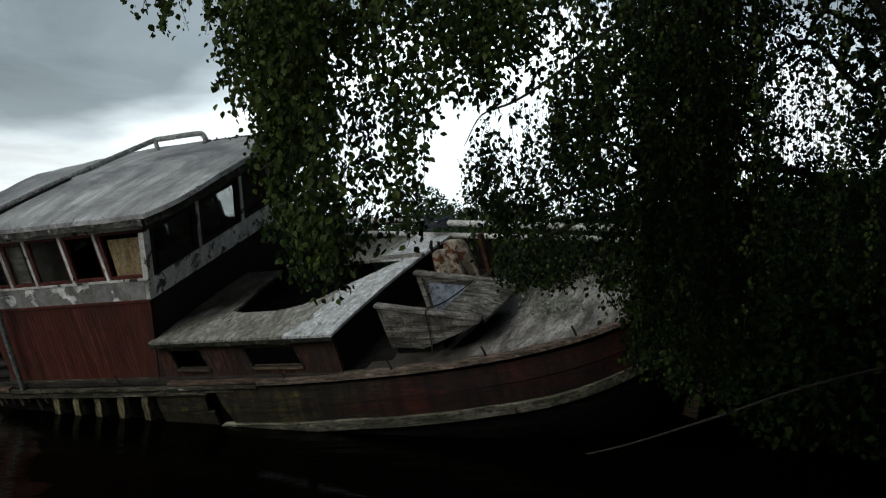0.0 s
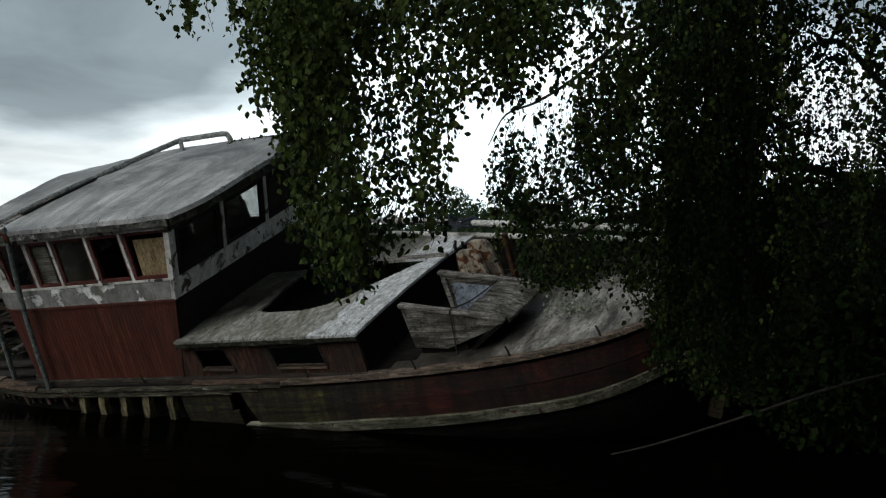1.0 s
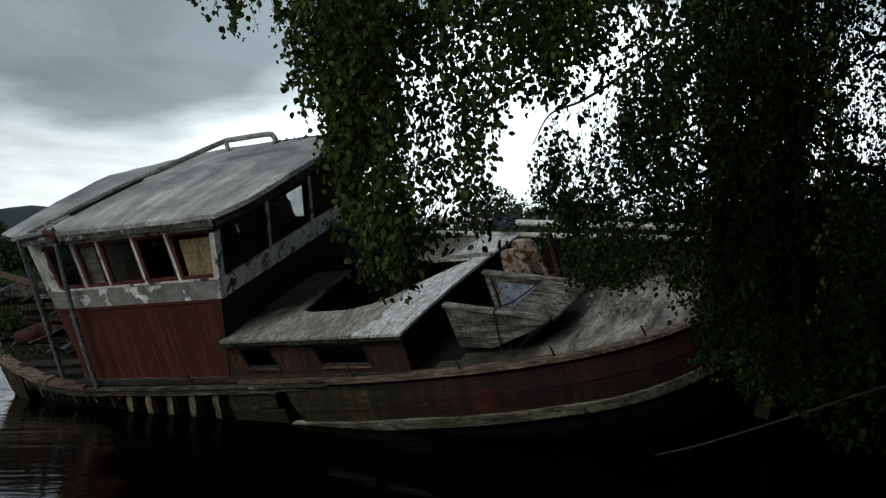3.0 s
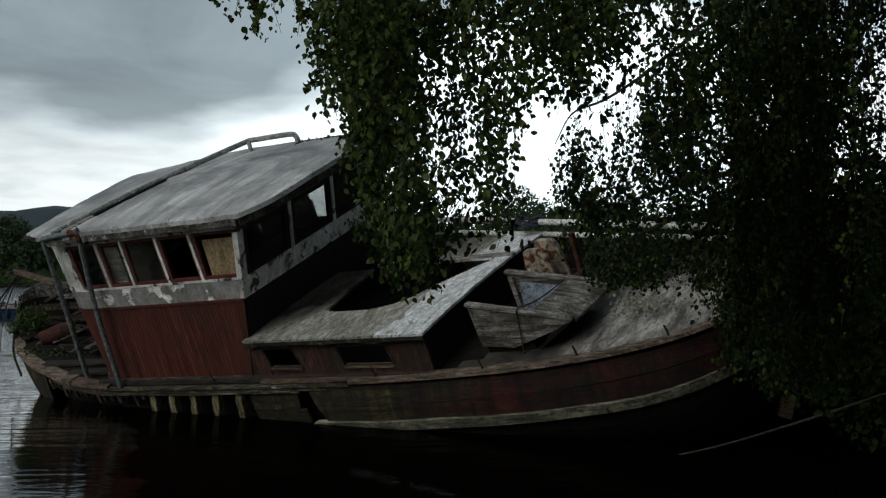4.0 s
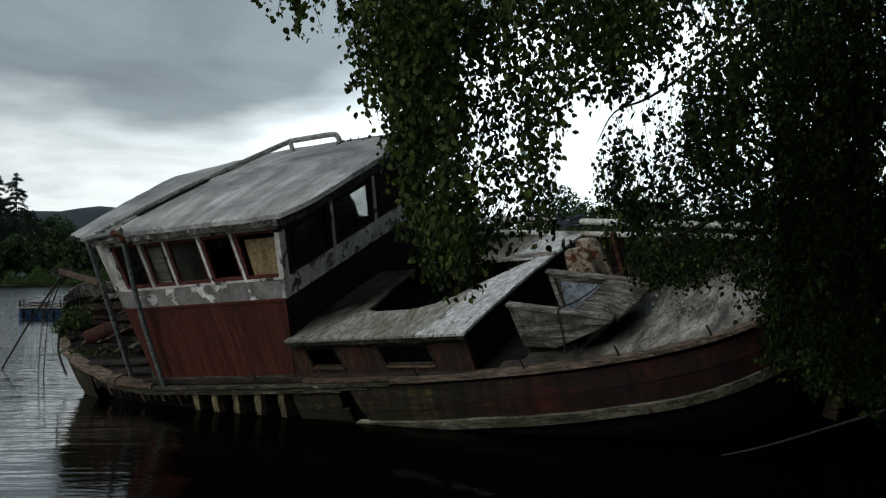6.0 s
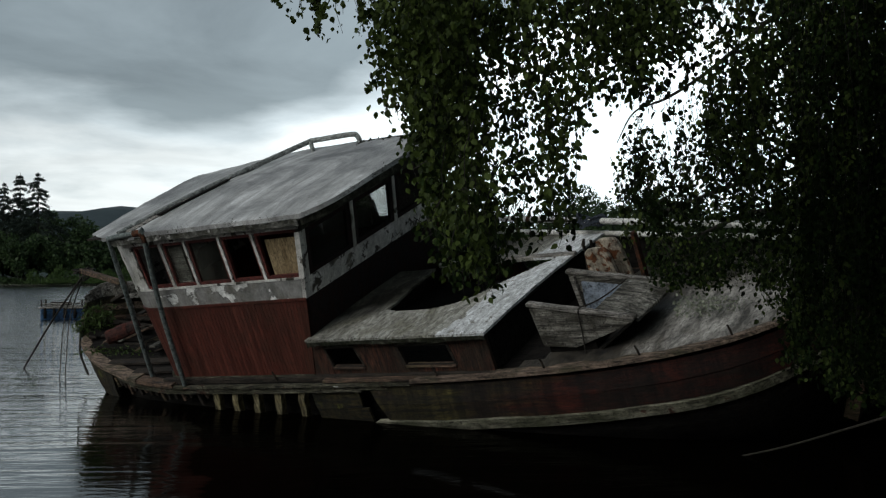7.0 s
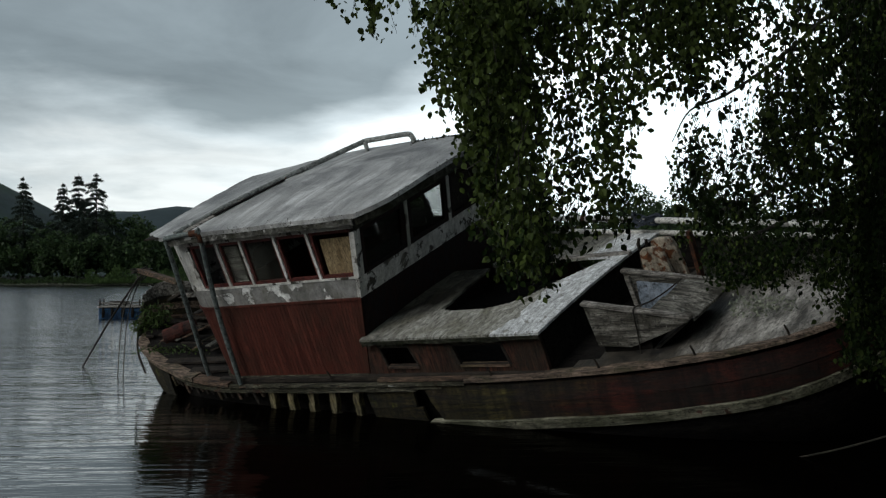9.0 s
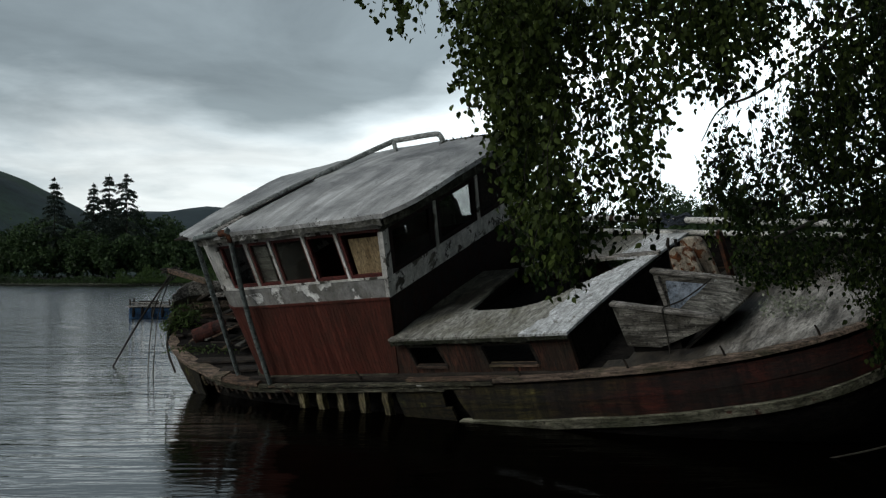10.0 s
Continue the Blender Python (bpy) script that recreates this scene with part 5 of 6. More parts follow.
    edge = [boat_at(rng.uniform(-0.15, 2.4), -0.095 + rng.normal() * 0.01, -0.525 + rng.normal() * 0.022) for _ in range(1300)]
    tagged(part("cabin_moss", leaves(np.array(edge), 0.009, 0.1, 0.6, 1.1), SHADELEAF), "dark moss along the cabin roof's edge", "moss", kind="stuff")
    # felt torn up along the roof's high edge
    scraps = [boat_at(-0.95 + 0.85 * rng.uniform(), 2.84 - 0.40 * rng.uniform() ** 2, 1.080 + 0.02 * rng.uniform()) for _ in range(220)]
    tagged(part("torn_felt", leaves(np.array(scraps), 0.036, -0.1, 0.6, 0.8), MOSSY), "dark scraps of torn felt along the roof's high edge", "felt", kind="stuff")
    clump("stern_fern", boat_at(-5.66, 1.36, -0.60), np.array((0.13, 0.12, 0.11)), 300, 0.085, FERN, "green ferns growing in the rotten stern", 0.15, 0.30)
    clump("stern_fern", boat_at(-5.82, 1.18, -0.68), np.array((0.10, 0.09, 0.08)), 200, 0.085, FERN, "green ferns growing in the rotten stern", 0.35, 0.28)
    clump("stern_moss", boat_at(-4.6, 0.75, -0.90), np.array((0.35, 0.3, 0.03)), 300, 0.035, FERN, "moss and weeds on the stern planks")
    clump("deck_plant", boat_at(4.62, 0.95, -0.76), np.array((0.24, 0.20, 0.06)), 700, 0.032, PALELEAF, "pale grey-leaved plant on the foredeck")
    clump("deck_weed", boat_at(4.1, 2.05, -0.58), np.array((0.36, 0.30, 0.22)), 1800, 0.06, SHADELEAF, "weeds growing behind the hatch", -0.3)


build_loose()

# mooring lines and stakes by the stern
def build_moorings():
    head = boat_at(-6.72, 2.2, -0.16)
    for k, (x, y) in enumerate(((-6.5, 26.4), (-5.09, 23.5), (-5.02, 23.6))):
        if k == 0:
            line = [head, head.lerp(Vector((x, y, 0.1)), 0.5) + Vector((0.03, 0, -0.06)), Vector((x, y, -0.25))]
        else:
            line = [head, Vector((x + 0.03, y + 0.6, 1.25)), Vector((x, y + 0.3, 0.8)), Vector((x, y, -0.2))]
        tagged(part("mooring_rope", tube(bent(line, 5), 0.017 if k == 0 else 0.010, 6), DARKROPE), "dark wet mooring rope hanging from the stern timber into the water", "rope", "mooring ropes")
    tagged(part("hanging_rope", tube(bent([boat_at(-6.42, 1.5, -0.9), boat_at(-6.5, 1.42, -1.2), boat_at(-6.42, 1.35, -1.55)], 4), 0.02, 6), DARKROPE), "short rope end hanging from the stern", "rope")
    knot = [head + Vector((rng.normal() * 0.09, rng.normal() * 0.09, rng.normal() * 0.06 + 0.02)) for _ in range(24)]
    tagged(part("rope_knot", tube(bent(knot, 3), 0.014, 5), DARKROPE), "tangle of dark rope and weed on the timber's end", "rope")


build_moorings()
# distance and footing of this dark upright are guessed along a sight line
tagged(part("mooring_post", tube([(1.60, 20.6, -1.0), (1.59, 20.6, 1.5), (1.57, 20.6, 3.2), (1.57, 20.6, 4.3)], [0.085, 0.080, 0.074, 0.066], 10), BARK, smooth=True), "dark wooden post standing upright behind the boat", "post")


def build_raft():
    raft = thing("raft", "small flat blue work raft moored out on the loch", "raft", m=pose(-12.28, 57.5, 0, 0, 0, 8))
    part("raft_hull", block((-0.84, -1.1, -0.15), (0.84, 1.1, 0.44), 0.05), RAFTBLUE, raft, "faded blue hull")
    part("raft_rim", block((-0.90, -1.15, 0.445), (0.90, 1.15, 0.52), 0.02), GREYWOOD, raft, "pale worn rim")
    part("raft_deck", block((-0.7, -0.9, 0.522), (0.7, 0.9, 0.56), 0.01), GREYWOOD, raft, "grey boarded deck")
    part("raft_crate", block((-0.50, -0.4, 0.562), (0.30, 0.5, 0.70), 0.02), DARKWOOD, raft, "dark crate")
    for x in (-0.66, -0.30, 0.12, 0.52):
        part("fender", tube([(x, -1.19, 0.05), (x + 0.02, -1.21, 0.25), (x, -1.17, 0.46)], [0.05, 0.075, 0.04], 8), BOTTOM, raft, "black rubber fender")
    for x, y in ((-0.8, -1.0), (0.8, -1.0), (-0.8, 1.0), (0.8, 1.0)):
        part("corner_post", tube([(x, y, 0.52), (x, y, 0.80)], 0.035, 7), DARKWOOD, raft, "dark corner post")
    part("deck_pole", tube([(-0.82, -0.7, 0.64), (0.1, -0.75, 0.62), (0.85, -0.6, 0.66)], 0.03, 6), GREYWOOD, raft, "grey pole lying on the deck")


build_raft()

# ---------------------------------------------------------------- trees
def limb(points, r0, r1, sides=7, n=5):
    pts = bent(points, n)
    return tube(pts, [r0 + (r1 - r0) * k / (len(pts) - 1) for k in range(len(pts))], sides)


def far_edge(x):
    return 290.0 - 0.30 * max(x - 10.0, 0.0) + 6.0 * math.sin(x * 0.03)


def build_far_woods():
    """Broadleaved scrub and trees all along the far shore."""
    height = table([(-400, 15), (-200, 16), (-105, 19), (-85, 20), (-60, 18.5), (-45, 17), (0, 16), (20, 20), (30, 23), (42, 24), (50, 28), (60, 28.5), (100, 26), (200, 23), (320, 24)])
    pts, small = [], []
    x = -260.0
    while x < 320:
        for row in range(3):
            y = far_edge(x) + 6 + row * 13 + rng.uniform(-4, 4)
            h = height(x) * rng.uniform(0.62, 1.02) * (0.62 + 0.19 * row)
            r = h * rng.uniform(0.34, 0.5)
            near = -130 < x < 110
            for lobe in range(16 if near else 5):
                d = rng.normal(size=3)
                d /= np.linalg.norm(d)
                mid = d * rng.uniform(0.25, 0.78) * np.array((r, r, h * 0.46)) + np.array((x, y, h * 0.50 + 1))
                size = h * rng.uniform(0.09, 0.17)
                q = rng.normal(size=(150 if near else 40, 3))
                q /= np.linalg.norm(q, axis=1)[:, None]
                pts.append(mid + q * (rng.uniform(0.45, 1.0, len(q)) ** 0.5)[:, None] * size * np.array((1.15, 1.15, 0.85)))
                small.append(mid + q[:44] * size * 0.66)
            q = rng.normal(size=(60, 3)) * 0.4
            small.append(np.clip(q, -0.8, 0.8) * np.array((r, r, h * 0.45)) + np.array((x, y, h * 0.40 + 1)))
        x += rng.uniform(2.6, 5.0) if -130 < x < 110 else rng.uniform(6, 10)
    tagged(part("far_woods", leaves(np.concatenate(pts), 0.36, 0.15, 0.5, 0.85), FARLEAF), "dark green scrub and trees along the far shore", "woods", kind="stuff")
    tagged(part("far_thicket", leaves(np.concatenate(small), 0.75, 0.15, 0.5, 0.9), MIDLEAF), "inner foliage of the far shore woods, darkened for shade", "woods", kind="stuff")
    n = 24000
    xs = rng.uniform(-150, 90, n)
    c = np.stack([xs, [far_edge(v) - 1 + rng.uniform(0, 7) for v in xs], rng.uniform(0.5, 2.6, n) * (0.75 + 0.5 * np.sin(xs * 0.21) * np.sin(xs * 0.083))], 1)
    tagged(part("shore_scrub", leaves(c, 0.36, -0.4, 0.5, 0.5), FARLEAF), "paler green bushes at the water's edge", "bushes", kind="stuff")
    n = 7000
    xs = rng.uniform(-68, -36, n)
    up = rng.uniform(0, 1, n) ** 1.3
    c = np.stack([xs, [far_edge(v) - 3 for v in xs] + 3 * up, 0.6 + up * (2.6 + 1.8 * np.sin(xs * 0.9) * np.sin(xs * 0.37))], 1)
    tagged(part("shore_rushes", leaves(c, 0.40, -0.5, 0.5, 0.45), MEADOW), "green rushes on the far shore", "rushes", kind="stuff")
    n = 5000
    xs = rng.uniform(-150, 20, n)
    c = np.stack([xs, [far_edge(v) - 1.5 + rng.uniform(0, 1) for v in xs], rng.uniform(0.1, 0.42, n)], 1)
    tagged(part("shore_reeds", leaves(c, 0.25, -0.6, 0.5, 0.35), PALELEAF), "thin line of pale dry reeds along the far waterline", "reeds", kind="stuff")


def spruce(x, y, h, seed, gaunt=1.0):
    """A tall conifer with tiers of drooping boughs and gaps between them."""
    r = np.random.default_rng(seed)
    tree = thing("spruce_tree", "tall dark spruce standing over the far shore woods", "tree", "spruces", pose(x, y, 1.0))
    part("trunk", limb([(0, 0, -1), (0.1, 0, h * 0.5), (0, 0, h)], h * 0.013, 0.04, 6), BARK, tree, "dark trunk")
    pts = []
    z = h * 0.18
    while z < h * 0.99:
        reach = (1 - z / h) ** 0.80 * h * 0.42 * gaunt * r.uniform(0.75, 1.2) + 0.3
        for k in range(r.integers(5, 8)):
            a = r.uniform(0, math.tau)
            L = reach * r.uniform(0.55, 1.15)
            m = max(16, int(L * 80))
            s = r.uniform(0.05, 1.0, m) ** 0.7
            pts.append(np.stack([np.cos(a) * s * L, np.sin(a) * s * L, z - 0.28 * s * s * L + r.uniform(-0.15, 0.15, m)], 1) + r.normal(size=(m, 3)) * 0.12)
        z += h * 0.036 * r.uniform(0.7, 1.4)
    part("crown", leaves(np.concatenate(pts), 0.27, 0.45, 0.4, 0.5), SPRUCELEAF, tree, "dark needled boughs")


build_far_woods()
for x, y, h, g in ((-84.5, 296, 22.5, 0.8), (-76.5, 298, 21.5, 0.75), (-73.5, 300, 23.6, 0.85), (-69.0, 297, 23.4, 1.0)):
    spruce(x, y, h, int(-x * 10), g)


def build_birch():
    """The weeping birch on the near bank; its hanging twigs make a curtain before the boat."""
    birch = thing("birch_tree", "weeping birch with long hanging leafy twigs in front of the boat", "tree")
    tx, ty = 4.9, 8.4
    part("trunk", limb([(tx, ty, -0.3), (tx - 0.05, ty - 0.1, 1.6), (tx + 0.05, ty - 0.2, 3.6), (tx - 0.05, ty - 0.1, 6.2), (tx, ty, 8.5)], 0.15, 0.05, 10), BARK, birch, "dark birch trunk")
    for x, y, z, r in ((-0.6, 5.6, 3.3, 0.05), (0.2, 6.4, 3.5, 0.05), (0.9, 5.3, 3.3, 0.045), (1.3, 7.4, 3.9, 0.05), (2.0, 5.6, 3.4, 0.04), (3.9, 6.4, 3.4, 0.045), (4.3, 8.0, 4.0, 0.05)):
        a = Vector((tx, ty, 2.9 + rng.uniform(0, 1.2)))
        b = Vector((x, y, z))
        part("limb", limb([a, a.lerp(b, 0.4) + Vector((0, 0, 0.75)), a.lerp(b, 0.8) + Vector((0, 0, 0.45)), b], r, 0.012, 7), BARK, birch, "dark arching limb")
    # the curtain, fitted to the camera's view: along it in metres, at six metres out; the height of its lower hem, and
    # how thickly the twigs hang
    hem = table([(-0.33, 2.86), (-0.18, 2.68), (0.0, 2.64), (0.12, 2.50), (0.21, 2.33), (0.27, 2.10), (0.36, 1.86), (0.45, 1.66), (0.60, 1.66), (0.69, 1.86), (0.84, 1.90),
                 (0.96, 1.95), (1.00, 2.25), (1.06, 2.45), (1.14, 2.46), (1.22, 2.52), (1.38, 2.64), (1.50, 2.60), (1.62, 2.30), (1.74, 1.98), (1.83, 1.93), (1.87, 1.38), (1.98, 1.15), (2.40, 1.06), (2.54, 1.32), (3.36, 1.44)])
    full = table([(-0.33, 0.8), (-0.20, 1.1), (0.02, 1.5), (0.12, 2.2), (0.22, 2.8), (0.32, 3.6), (0.46, 3.5), (0.55, 2.0), (0.66, 1.2), (0.80, 1.25), (0.90, 1.2), (0.97, 1.0), (1.00, 0.35), (1.08, 0.4), (1.12, 0.15),
                  (1.66, 0.15), (1.72, 1.0), (1.77, 2.6), (1.90, 5.5), (2.02, 8.0), (2.38, 7.0), (2.50, 3.6), (2.68, 1.5), (3.36, 0.55)])
    stems = bmesh.new()
    bright, dark = [], []

    def twig(x, y, top, bottom, shade, thin=1.0):
        """One hanging twig: leaves in pairs along it and on short side shoots, fewer towards the tip."""
        sway, n = rng.uniform(-0.28, 0.28) * min(1.0, max(top - bottom - 0.1, 0.1)), max(3, int((top - bottom) / 0.10))
        ph, ph2 = rng.uniform(0, 6), rng.uniform(0, 6)
        line = [Vector((x + sway * (1 - k / n) ** 1.6 + 0.025 * math.sin(k / n * 7 + ph), y + 0.04 * math.sin(k / n * 5 + ph2), top + (bottom - top) * k / n)) for k in range(n + 1)]
        tube(line, [0.0026 - 0.0014 * k / n for k in range(n + 1)], 3, stems)
        L = np.array(line)

        def along(f):
            f = np.clip(f, 0, 0.999) * n
            i = f.astype(int)
            return L[i] + (L[i + 1] - L[i]) * (f - i)[:, None]
        length = top - bottom
        main = along(rng.uniform(0, 1, int(length / 0.025 * thin)))
        main += rng.normal(size=main.shape) * np.array((0.017, 0.02, 0.010))
        got = [main]
        for q in range(int(length / 0.100 * thin * rng.uniform(0.5, 1.4))):
            # a side shoot droops away from the twig
            f = rng.uniform(0.0, 0.97) ** 0.85
            reach, turn = rng.uniform(0.05, 0.15) * (1.1 - 0.5 * f), rng.uniform(0, math.tau)
            m = int(rng.uniform(4, 9))
            r = np.linspace(0.15, 1, m)[:, None]
            tip = np.array((math.cos(turn) * reach, math.sin(turn) * reach, -0.55 * reach))
            got.append(along(np.full(1, f)) + r * tip + np.array((0, 0, -0.5 * reach)) * r * r + rng.normal(size=(m, 3)) * 0.010)
        # twigs drawn as shaded go to the darker leaf colour
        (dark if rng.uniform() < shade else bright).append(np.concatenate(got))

    p = -0.36
    while p < 3.36:
        deep = p > 1.84
        y = rng.uniform(7.0, 9.6) if deep else (rng.uniform(5.4, 7.2) if p > 1.25 else rng.uniform(5.2, 6.5))
        # offset and height scale with distance along the camera's sight lines
        far = y / 6.0
        low = EYE + (hem(p) - EYE) * far
        span = rng.uniform(0, 1) ** (2.6 if 0.22 < p < 0.52 or deep else 2.0)
        bottom = low + span * max(0.05, min(0.95, 2.82 - hem(p))) * far
        top = EYE + rng.uniform(1.36, 1.85) * far
        crowd = 1 if deep else int(rng.integers(1, 5))
        for q in range(crowd):
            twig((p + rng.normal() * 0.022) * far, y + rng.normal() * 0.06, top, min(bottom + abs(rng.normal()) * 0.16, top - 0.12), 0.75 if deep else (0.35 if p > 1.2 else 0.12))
        bunch = 0.30 + 1.5 * max(0.0, 0.5 + 1.5 * noise.noise((p * 7.0, 0.3, 0.0))) if not deep else 1.0
        p += (0.031 if not deep else 0.026) * crowd / (full(p) * bunch) * rng.uniform(0.45, 1.55)
    # upper fringe: short leafy shoots all along the bough
    for q in range(120):
        p = rng.uniform(-0.30, 1.80)
        if rng.uniform() > (0.35 + 0.2 * full(p)) * (0.7 if p < 0.55 else 0.12):
            continue
        y = rng.uniform(5.1, 6.9)
        top = EYE + rng.uniform(1.30, 1.70) * y / 6
        cut = max(hem(p) + 0.08, 2.42 if p > 0.0 else 2.66) - EYE
        twig(p * y / 6, y, top, min(EYE + (cut + rng.uniform(0, 0.55) ** 1.3) * y / 6, top - 0.15), 0.2, 1.3)
    # a few short twigs reach over the clear gap
    for q in range(11):
        p, y = rng.uniform(0.97, 1.12), rng.uniform(5.2, 6.5)
        top = EYE + rng.uniform(1.36, 1.6) * y / 6
        twig(p * y / 6, y, top, EYE + (2.42 + 0.28 * rng.uniform() - EYE) * y / 6, 0.1)
    # close bunches where many twigs cross, thickest in the main fall before the wheelhouse
    for q in range(330):
        p = rng.choice((rng.normal() * 0.10 + 0.37, rng.uniform(0.05, 0.95), rng.uniform(1.10, 1.45) if q % 3 else rng.normal() * 0.10 + 0.37, rng.normal() * 0.16 + 2.15))
        y = rng.uniform(5.2, 6.8) if p < 1.86 else rng.uniform(7.2, 9.2)
        z = EYE + (rng.uniform(min(hem(p) + 0.10, 2.7), 3.0) - EYE) * y / 6
        m = int(rng.uniform(20, 60))
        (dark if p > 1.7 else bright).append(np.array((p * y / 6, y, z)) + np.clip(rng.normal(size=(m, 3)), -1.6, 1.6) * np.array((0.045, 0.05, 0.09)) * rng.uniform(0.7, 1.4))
    # a thin veil of twigs beside the gap, with the sky showing through
    for q in range(66):
        p, y = 1.08 + 0.63 * (q + rng.uniform()) / 66, rng.uniform(5.6, 7.2)
        top = EYE + rng.uniform(1.36, 1.7) * y / 6
        twig(p * y / 6, y, top, EYE + (2.40 + 0.45 * rng.uniform() ** 1.4 + 0.12 * max(0.0, 1.25 - p) - 0.30 * max(0.0, p - 1.35) - EYE) * y / 6, 0.25, 0.62)
    # a low bough slants down behind the curtain's gap, leafy from end to end
    bough = table([(1.14, 2.28), (1.22, 2.42), (1.36, 2.48), (1.52, 2.58), (1.70, 2.72), (1.95, 2.90)])
    part("limb", limb([(tx, ty, 3.7), (3.6, 8.2, 3.62)] + [(p * 8 / 6, 8.0, EYE + (bough(p) - EYE) * 8 / 6) for p in (1.95, 1.70, 1.52, 1.36, 1.22, 1.14)], 0.022, 0.003, 6), BARK, birch, "thin slanting bough")
    for q in range(105):
        p, y = 1.15 + 0.65 * rng.uniform() ** 0.75, rng.uniform(7.2, 8.8)
        far = y / 6.0
        head = bough(p) + rng.normal() * 0.05 - abs(rng.normal()) * 0.20
        foot = max((1.80 if p < 1.5 else 1.93) + 0.25 * rng.uniform(), head - rng.uniform(0.2, 0.75))
        twig(p * far, y, EYE + (head - EYE) * far, EYE + (min(foot, head - 0.1) - EYE) * far, 0.5)
    # lower sprays: before the wheelhouse and the broken cabin roof, and over the foredeck
    for p0, p1, count, y0, y1, t0, t1 in ((0.24, 0.60, 34, 5.2, 6.6, 1.90, 2.42), (0.30, 0.60, 16, 5.2, 6.6, 1.80, 2.05), (0.64, 0.98, 26, 5.4, 6.6, 1.90, 2.12), (1.14, 1.88, 95, 6.2, 8.0, 2.00, 2.28), (1.30, 1.60, 130, 9.4, 11.6, 1.72, 1.88),
                                          (1.54, 2.07, 110, 9.4, 11.6, 1.73, 1.88), (1.33, 1.53, 30, 9.4, 11.6, 1.89, 2.13), (1.27, 1.70, 10, 9.4, 11.6, 1.95, 2.16)):
        for q in range(count):
            p, y = rng.uniform(p0, p1), rng.uniform(y0, y1)
            far = y / 6.0
            top = EYE + (rng.uniform(t0, t1) - EYE) * far
            reach = (-0.05 - 0.12 * max(p - 1.62, 0) / 0.42) if y0 > 9 and t1 < 1.9 else hem(p) - EYE - 0.06
            twig(p * far, y, top, min(top - 0.1, EYE + (reach + 0.30 * rng.uniform() ** 1.2) * far), 0.7, 0.75 if y0 < 9 else 1.0)
    tagged(part("twig_mass", stems, BARK, birch, "thin dark hanging twigs"), kind="stuff")
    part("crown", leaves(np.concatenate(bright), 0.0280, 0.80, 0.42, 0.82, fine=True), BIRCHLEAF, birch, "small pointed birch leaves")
    part("inner_crown", leaves(np.concatenate(dark), 0.0310, 0.75, 0.4, 0.85, fine=True), SHADELEAF, birch, "dense birch leaves with shade in their colour")
    # the crown goes on above the curtain and over the bank, out of view, placed to block skylight
    n = 15000
    d = rng.normal(size=(n, 3))
    d /= np.linalg.norm(d, axis=1)[:, None]
    c = d * (rng.uniform(0.5, 1, n) ** 0.5)[:, None] * np.array((4.8, 5.4, 2.8)) + np.array((4.4, 8.4, 6.9))
    part("upper_crown", leaves(c, 0.16, 0.6, 0.4, 0.8), BIRCHLEAF, birch, "unseen upper birch foliage, shading the foredeck")


build_birch()


def build_bank_tree():
    """A crooked alder on the bank beyond the birch."""
    tree = thing("alder_tree", "crooked dark alder on the bank with twisted branches", "tree")
    part("trunk", limb([(6.4, 10.2, 0.0), (6.2, 10.1, 1.4), (5.9, 10.0, 2.8), (6.1, 10.0, 4.6)], 0.22, 0.10, 10), BARK, tree, "dark crooked trunk")
    twist = (((6.1, 10.0, 2.2), (5.5, 9.9, 2.05), (4.9, 9.9, 2.18), (4.4, 9.8, 2.10)), ((6.0, 10.0, 2.9), (5.4, 9.9, 3.3), (5.0, 9.8, 3.15), (4.6, 9.8, 3.5), (4.2, 9.7, 3.4)),
             ((5.95, 10.0, 3.2), (5.35, 9.9, 3.0), (5.15, 9.9, 2.7), (4.85, 9.8, 2.75)), ((6.0, 10.0, 3.8), (5.4, 9.8, 3.9), (5.1, 9.8, 3.6), (4.7, 9.8, 3.75), (4.45, 9.7, 3.45)),
             ((6.2, 10.1, 1.7), (4.7, 10.3, 2.55), (3.3, 10.6, 2.50), (2.4, 10.8, 2.2)), ((6.2, 10.1, 1.5), (4.6, 10.6, 2.2), (3.4, 11.0, 2.25), (2.7, 11.1, 2.0)),
             ((5.4, 9.9, 3.3), (5.3, 9.8, 3.05), (5.05, 9.8, 2.95)), ((5.0, 9.9, 2.15), (4.8, 9.9, 2.4), (4.6, 9.9, 2.35)))
    for line in twist:
        part("limb", limb(line, 0.05 if len(line) > 3 else 0.022, 0.012, 7), BARK, tree, "twisted dark limb")
    pts = []
    for line in twist:
        for _ in range(16):
            i = rng.integers(0, len(line) - 1)
            c = Vector(line[i]).lerp(Vector(line[i + 1]), rng.uniform())
            pts.append(rng.normal(size=(44, 3)) * np.array((0.20, 0.22, 0.14)) + np.array(c) + rng.normal(size=3) * 0.12)
    part("crown", leaves(np.concatenate(pts), 0.036, 0.35, 0.4, 0.85, fine=True), SHADELEAF, tree, "dark round alder leaves")
    n = 3500
    c = rng.normal(size=(n, 3)) * np.array((0.9, 0.9, 0.8)) + np.array((6.0, 10.0, 5.3))
    part("upper_crown", leaves(c, 0.12, 0.35, 0.4, 0.85), SHADELEAF, tree, "dark upper foliage")


build_bank_tree()


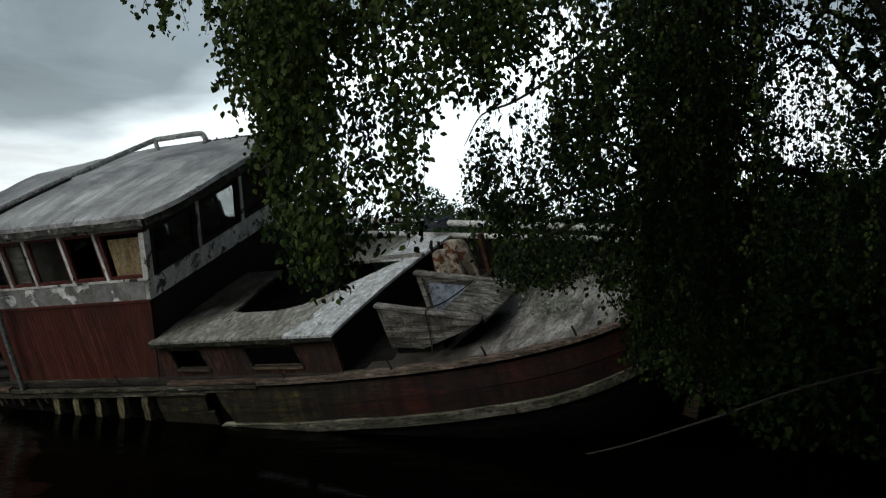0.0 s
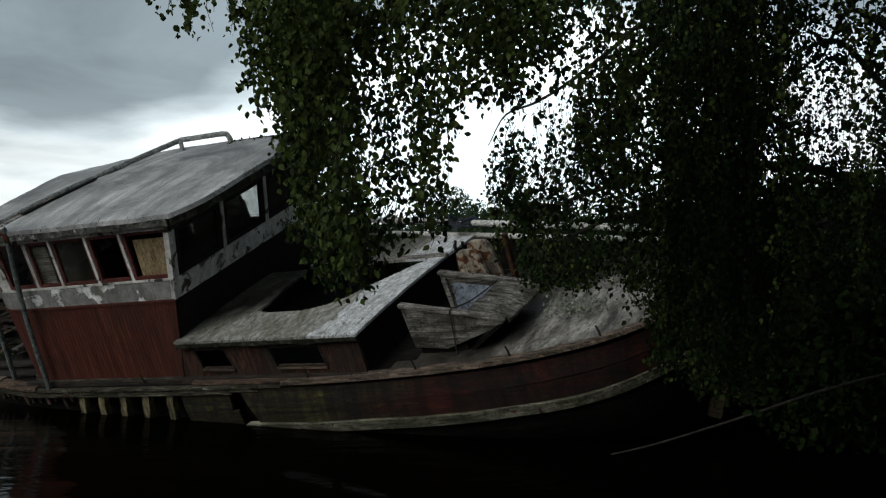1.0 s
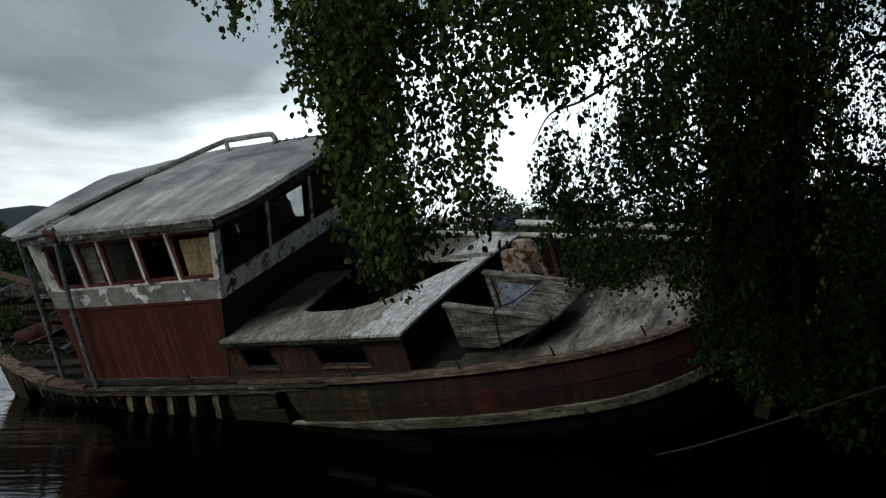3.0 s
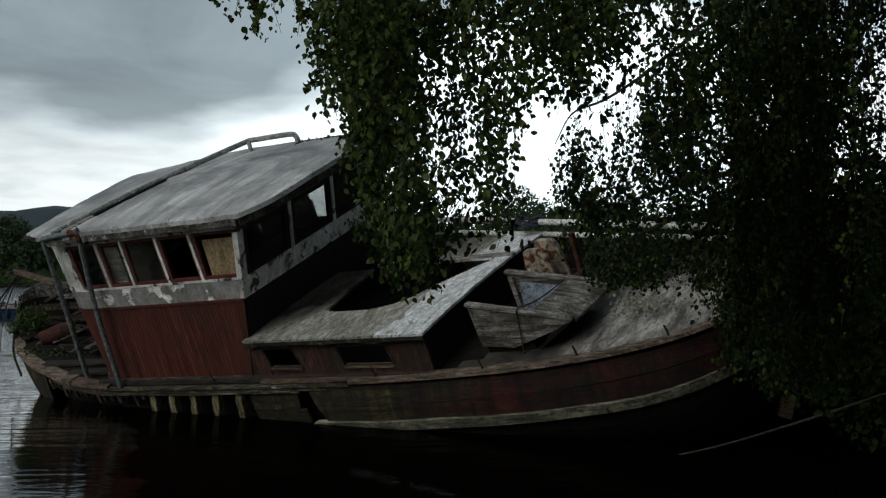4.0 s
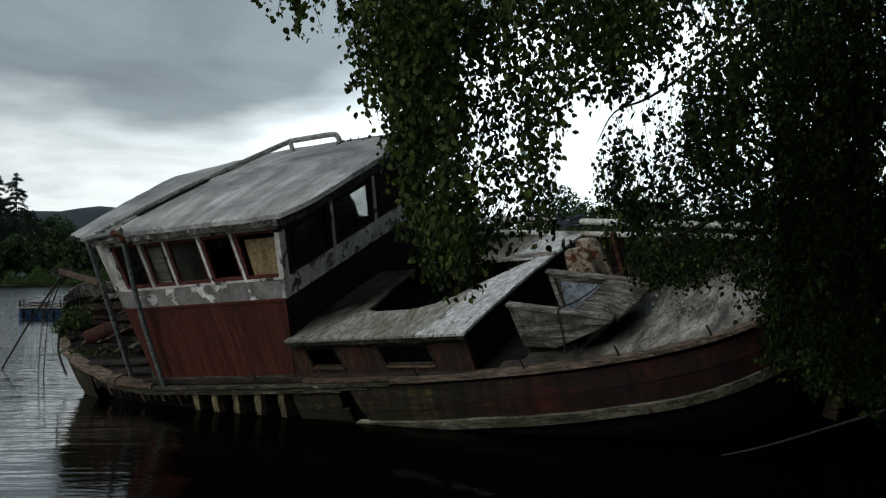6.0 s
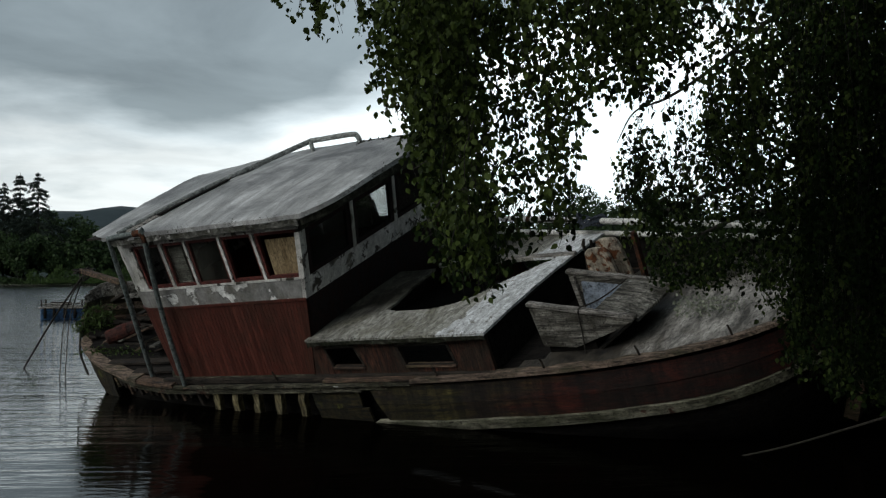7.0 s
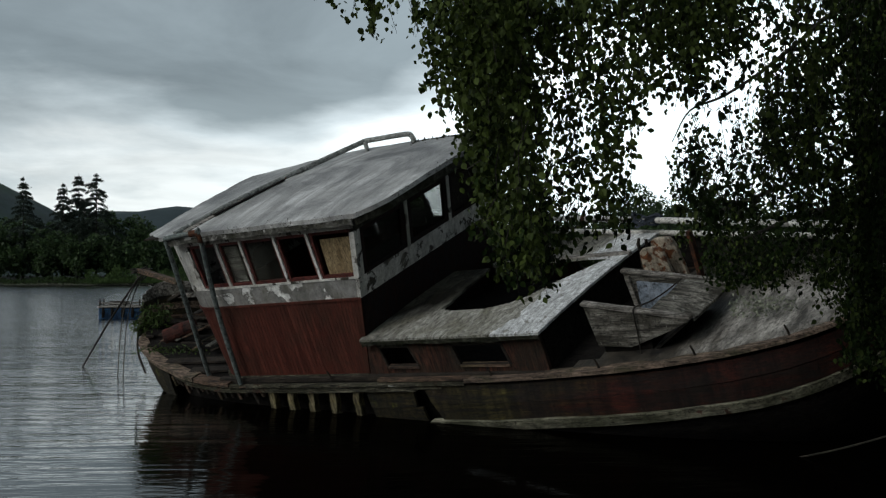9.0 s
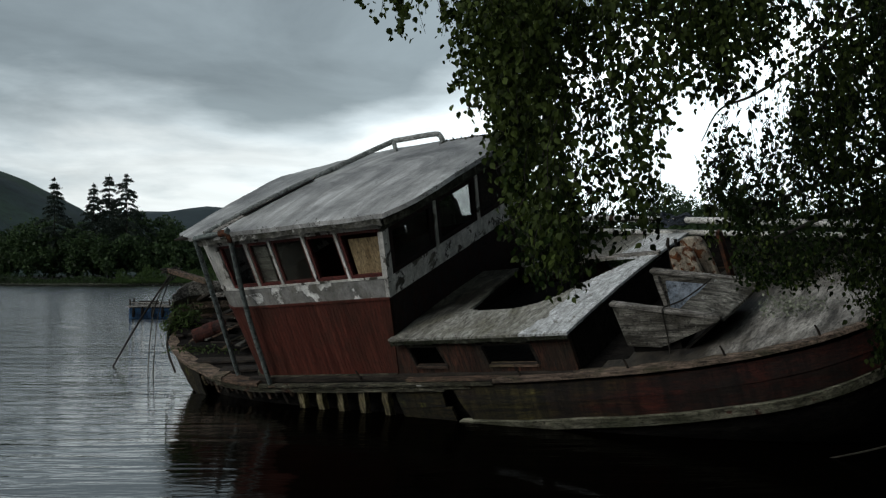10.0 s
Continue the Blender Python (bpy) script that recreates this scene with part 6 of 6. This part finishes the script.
def build_bank_scrub():
    pts = []
    for k in range(150):
        y = rng.uniform(11.5, 30)
        x = 5.7 + 0.06 * (y - 11) + rng.uniform(0.0, 1.0) ** 1.5 * 9.0
        h = min(rng.uniform(1.2, 2.2) + 0.05 * y, (1.4 + 0.046 * y) / 1.1)
        d = rng.normal(size=(1700, 3))
        d /= np.linalg.norm(d, axis=1)[:, None]
        pts.append(d * (rng.uniform(0.3, 1, 1700) ** 0.5)[:, None] * np.array((1.0, 1.0, h * 0.62)) + np.array((x, y, max(shore(x, y), 0) + h * 0.58)))
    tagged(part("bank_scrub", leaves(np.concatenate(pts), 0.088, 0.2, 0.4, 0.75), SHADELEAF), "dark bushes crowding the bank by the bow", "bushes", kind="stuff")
    bough = thing("fallen_bough", "pale dead bough slanting from the bank into the water", "branch")
    part("bough", limb([(3.45, 13.0, -0.08), (3.9, 12.3, 0.14), (4.35, 11.2, 0.50), (4.85, 10.0, 0.90), (6.2, 8.6, 1.40)], 0.008, 0.016, 8), PALEBARK, bough)


build_bank_scrub()


def build_light_screen():
    """Unseen trees behind the camera, added to keep skylight off the boat."""
    pts = []
    for _ in range(60):
        x, y, h = rng.uniform(3, 22), rng.uniform(-14, -2.5), rng.uniform(4, 9)
        d = rng.normal(size=(140, 3))
        d /= np.linalg.norm(d, axis=1)[:, None]
        pts.append(d * (rng.uniform(0.3, 1, 140) ** 0.5)[:, None] * np.array((1.9, 1.9, h * 0.45)) + np.array((x, y, h * 0.55)))
    tagged(part("unseen_woods", leaves(np.concatenate(pts), 0.6, 0.3, 0.4, 0.8), SHADELEAF), "unseen dark trees behind the camera, added to block light", "woods", kind="stuff")


build_light_screen()


def build_screen_trees():
    """Tall dark trees beside the camera, out of view, added to block light."""
    for k, (x, y, h) in enumerate(((9.0, 5.0, 11), (11.5, 10.5, 12), (13.5, 16.5, 12), (16.0, 23.0, 13), (7.6, -1.0, 11), (5.0, -5.5, 10), (19.0, 31.0, 13))):
        tree = thing("screen_tree", "unseen tall dark tree on the near bank, added to block light", "tree", "bank trees", pose(x, y, max(shore(x, y), 0.0) - 0.1))
        part("trunk", limb([(0, 0, 0), (0.1, 0.05, h * 0.35), (-0.05, 0, h * 0.75)], 0.20, 0.06, 8), BARK, tree, "dark trunk")
        n = 2600
        d = rng.normal(size=(n, 3))
        d /= np.linalg.norm(d, axis=1)[:, None]
        lump = 1 + 0.25 * np.sin(d[:, 0] * 6 + k) * np.cos(d[:, 1] * 5 + 2 * k)
        c = d * ((rng.uniform(0.25, 1, n) ** 0.5) * lump)[:, None] * np.array((2.9, 2.9, h * 0.44)) + np.array((0, 0, h * 0.54))
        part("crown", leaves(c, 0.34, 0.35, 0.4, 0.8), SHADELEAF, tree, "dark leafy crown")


build_screen_trees()
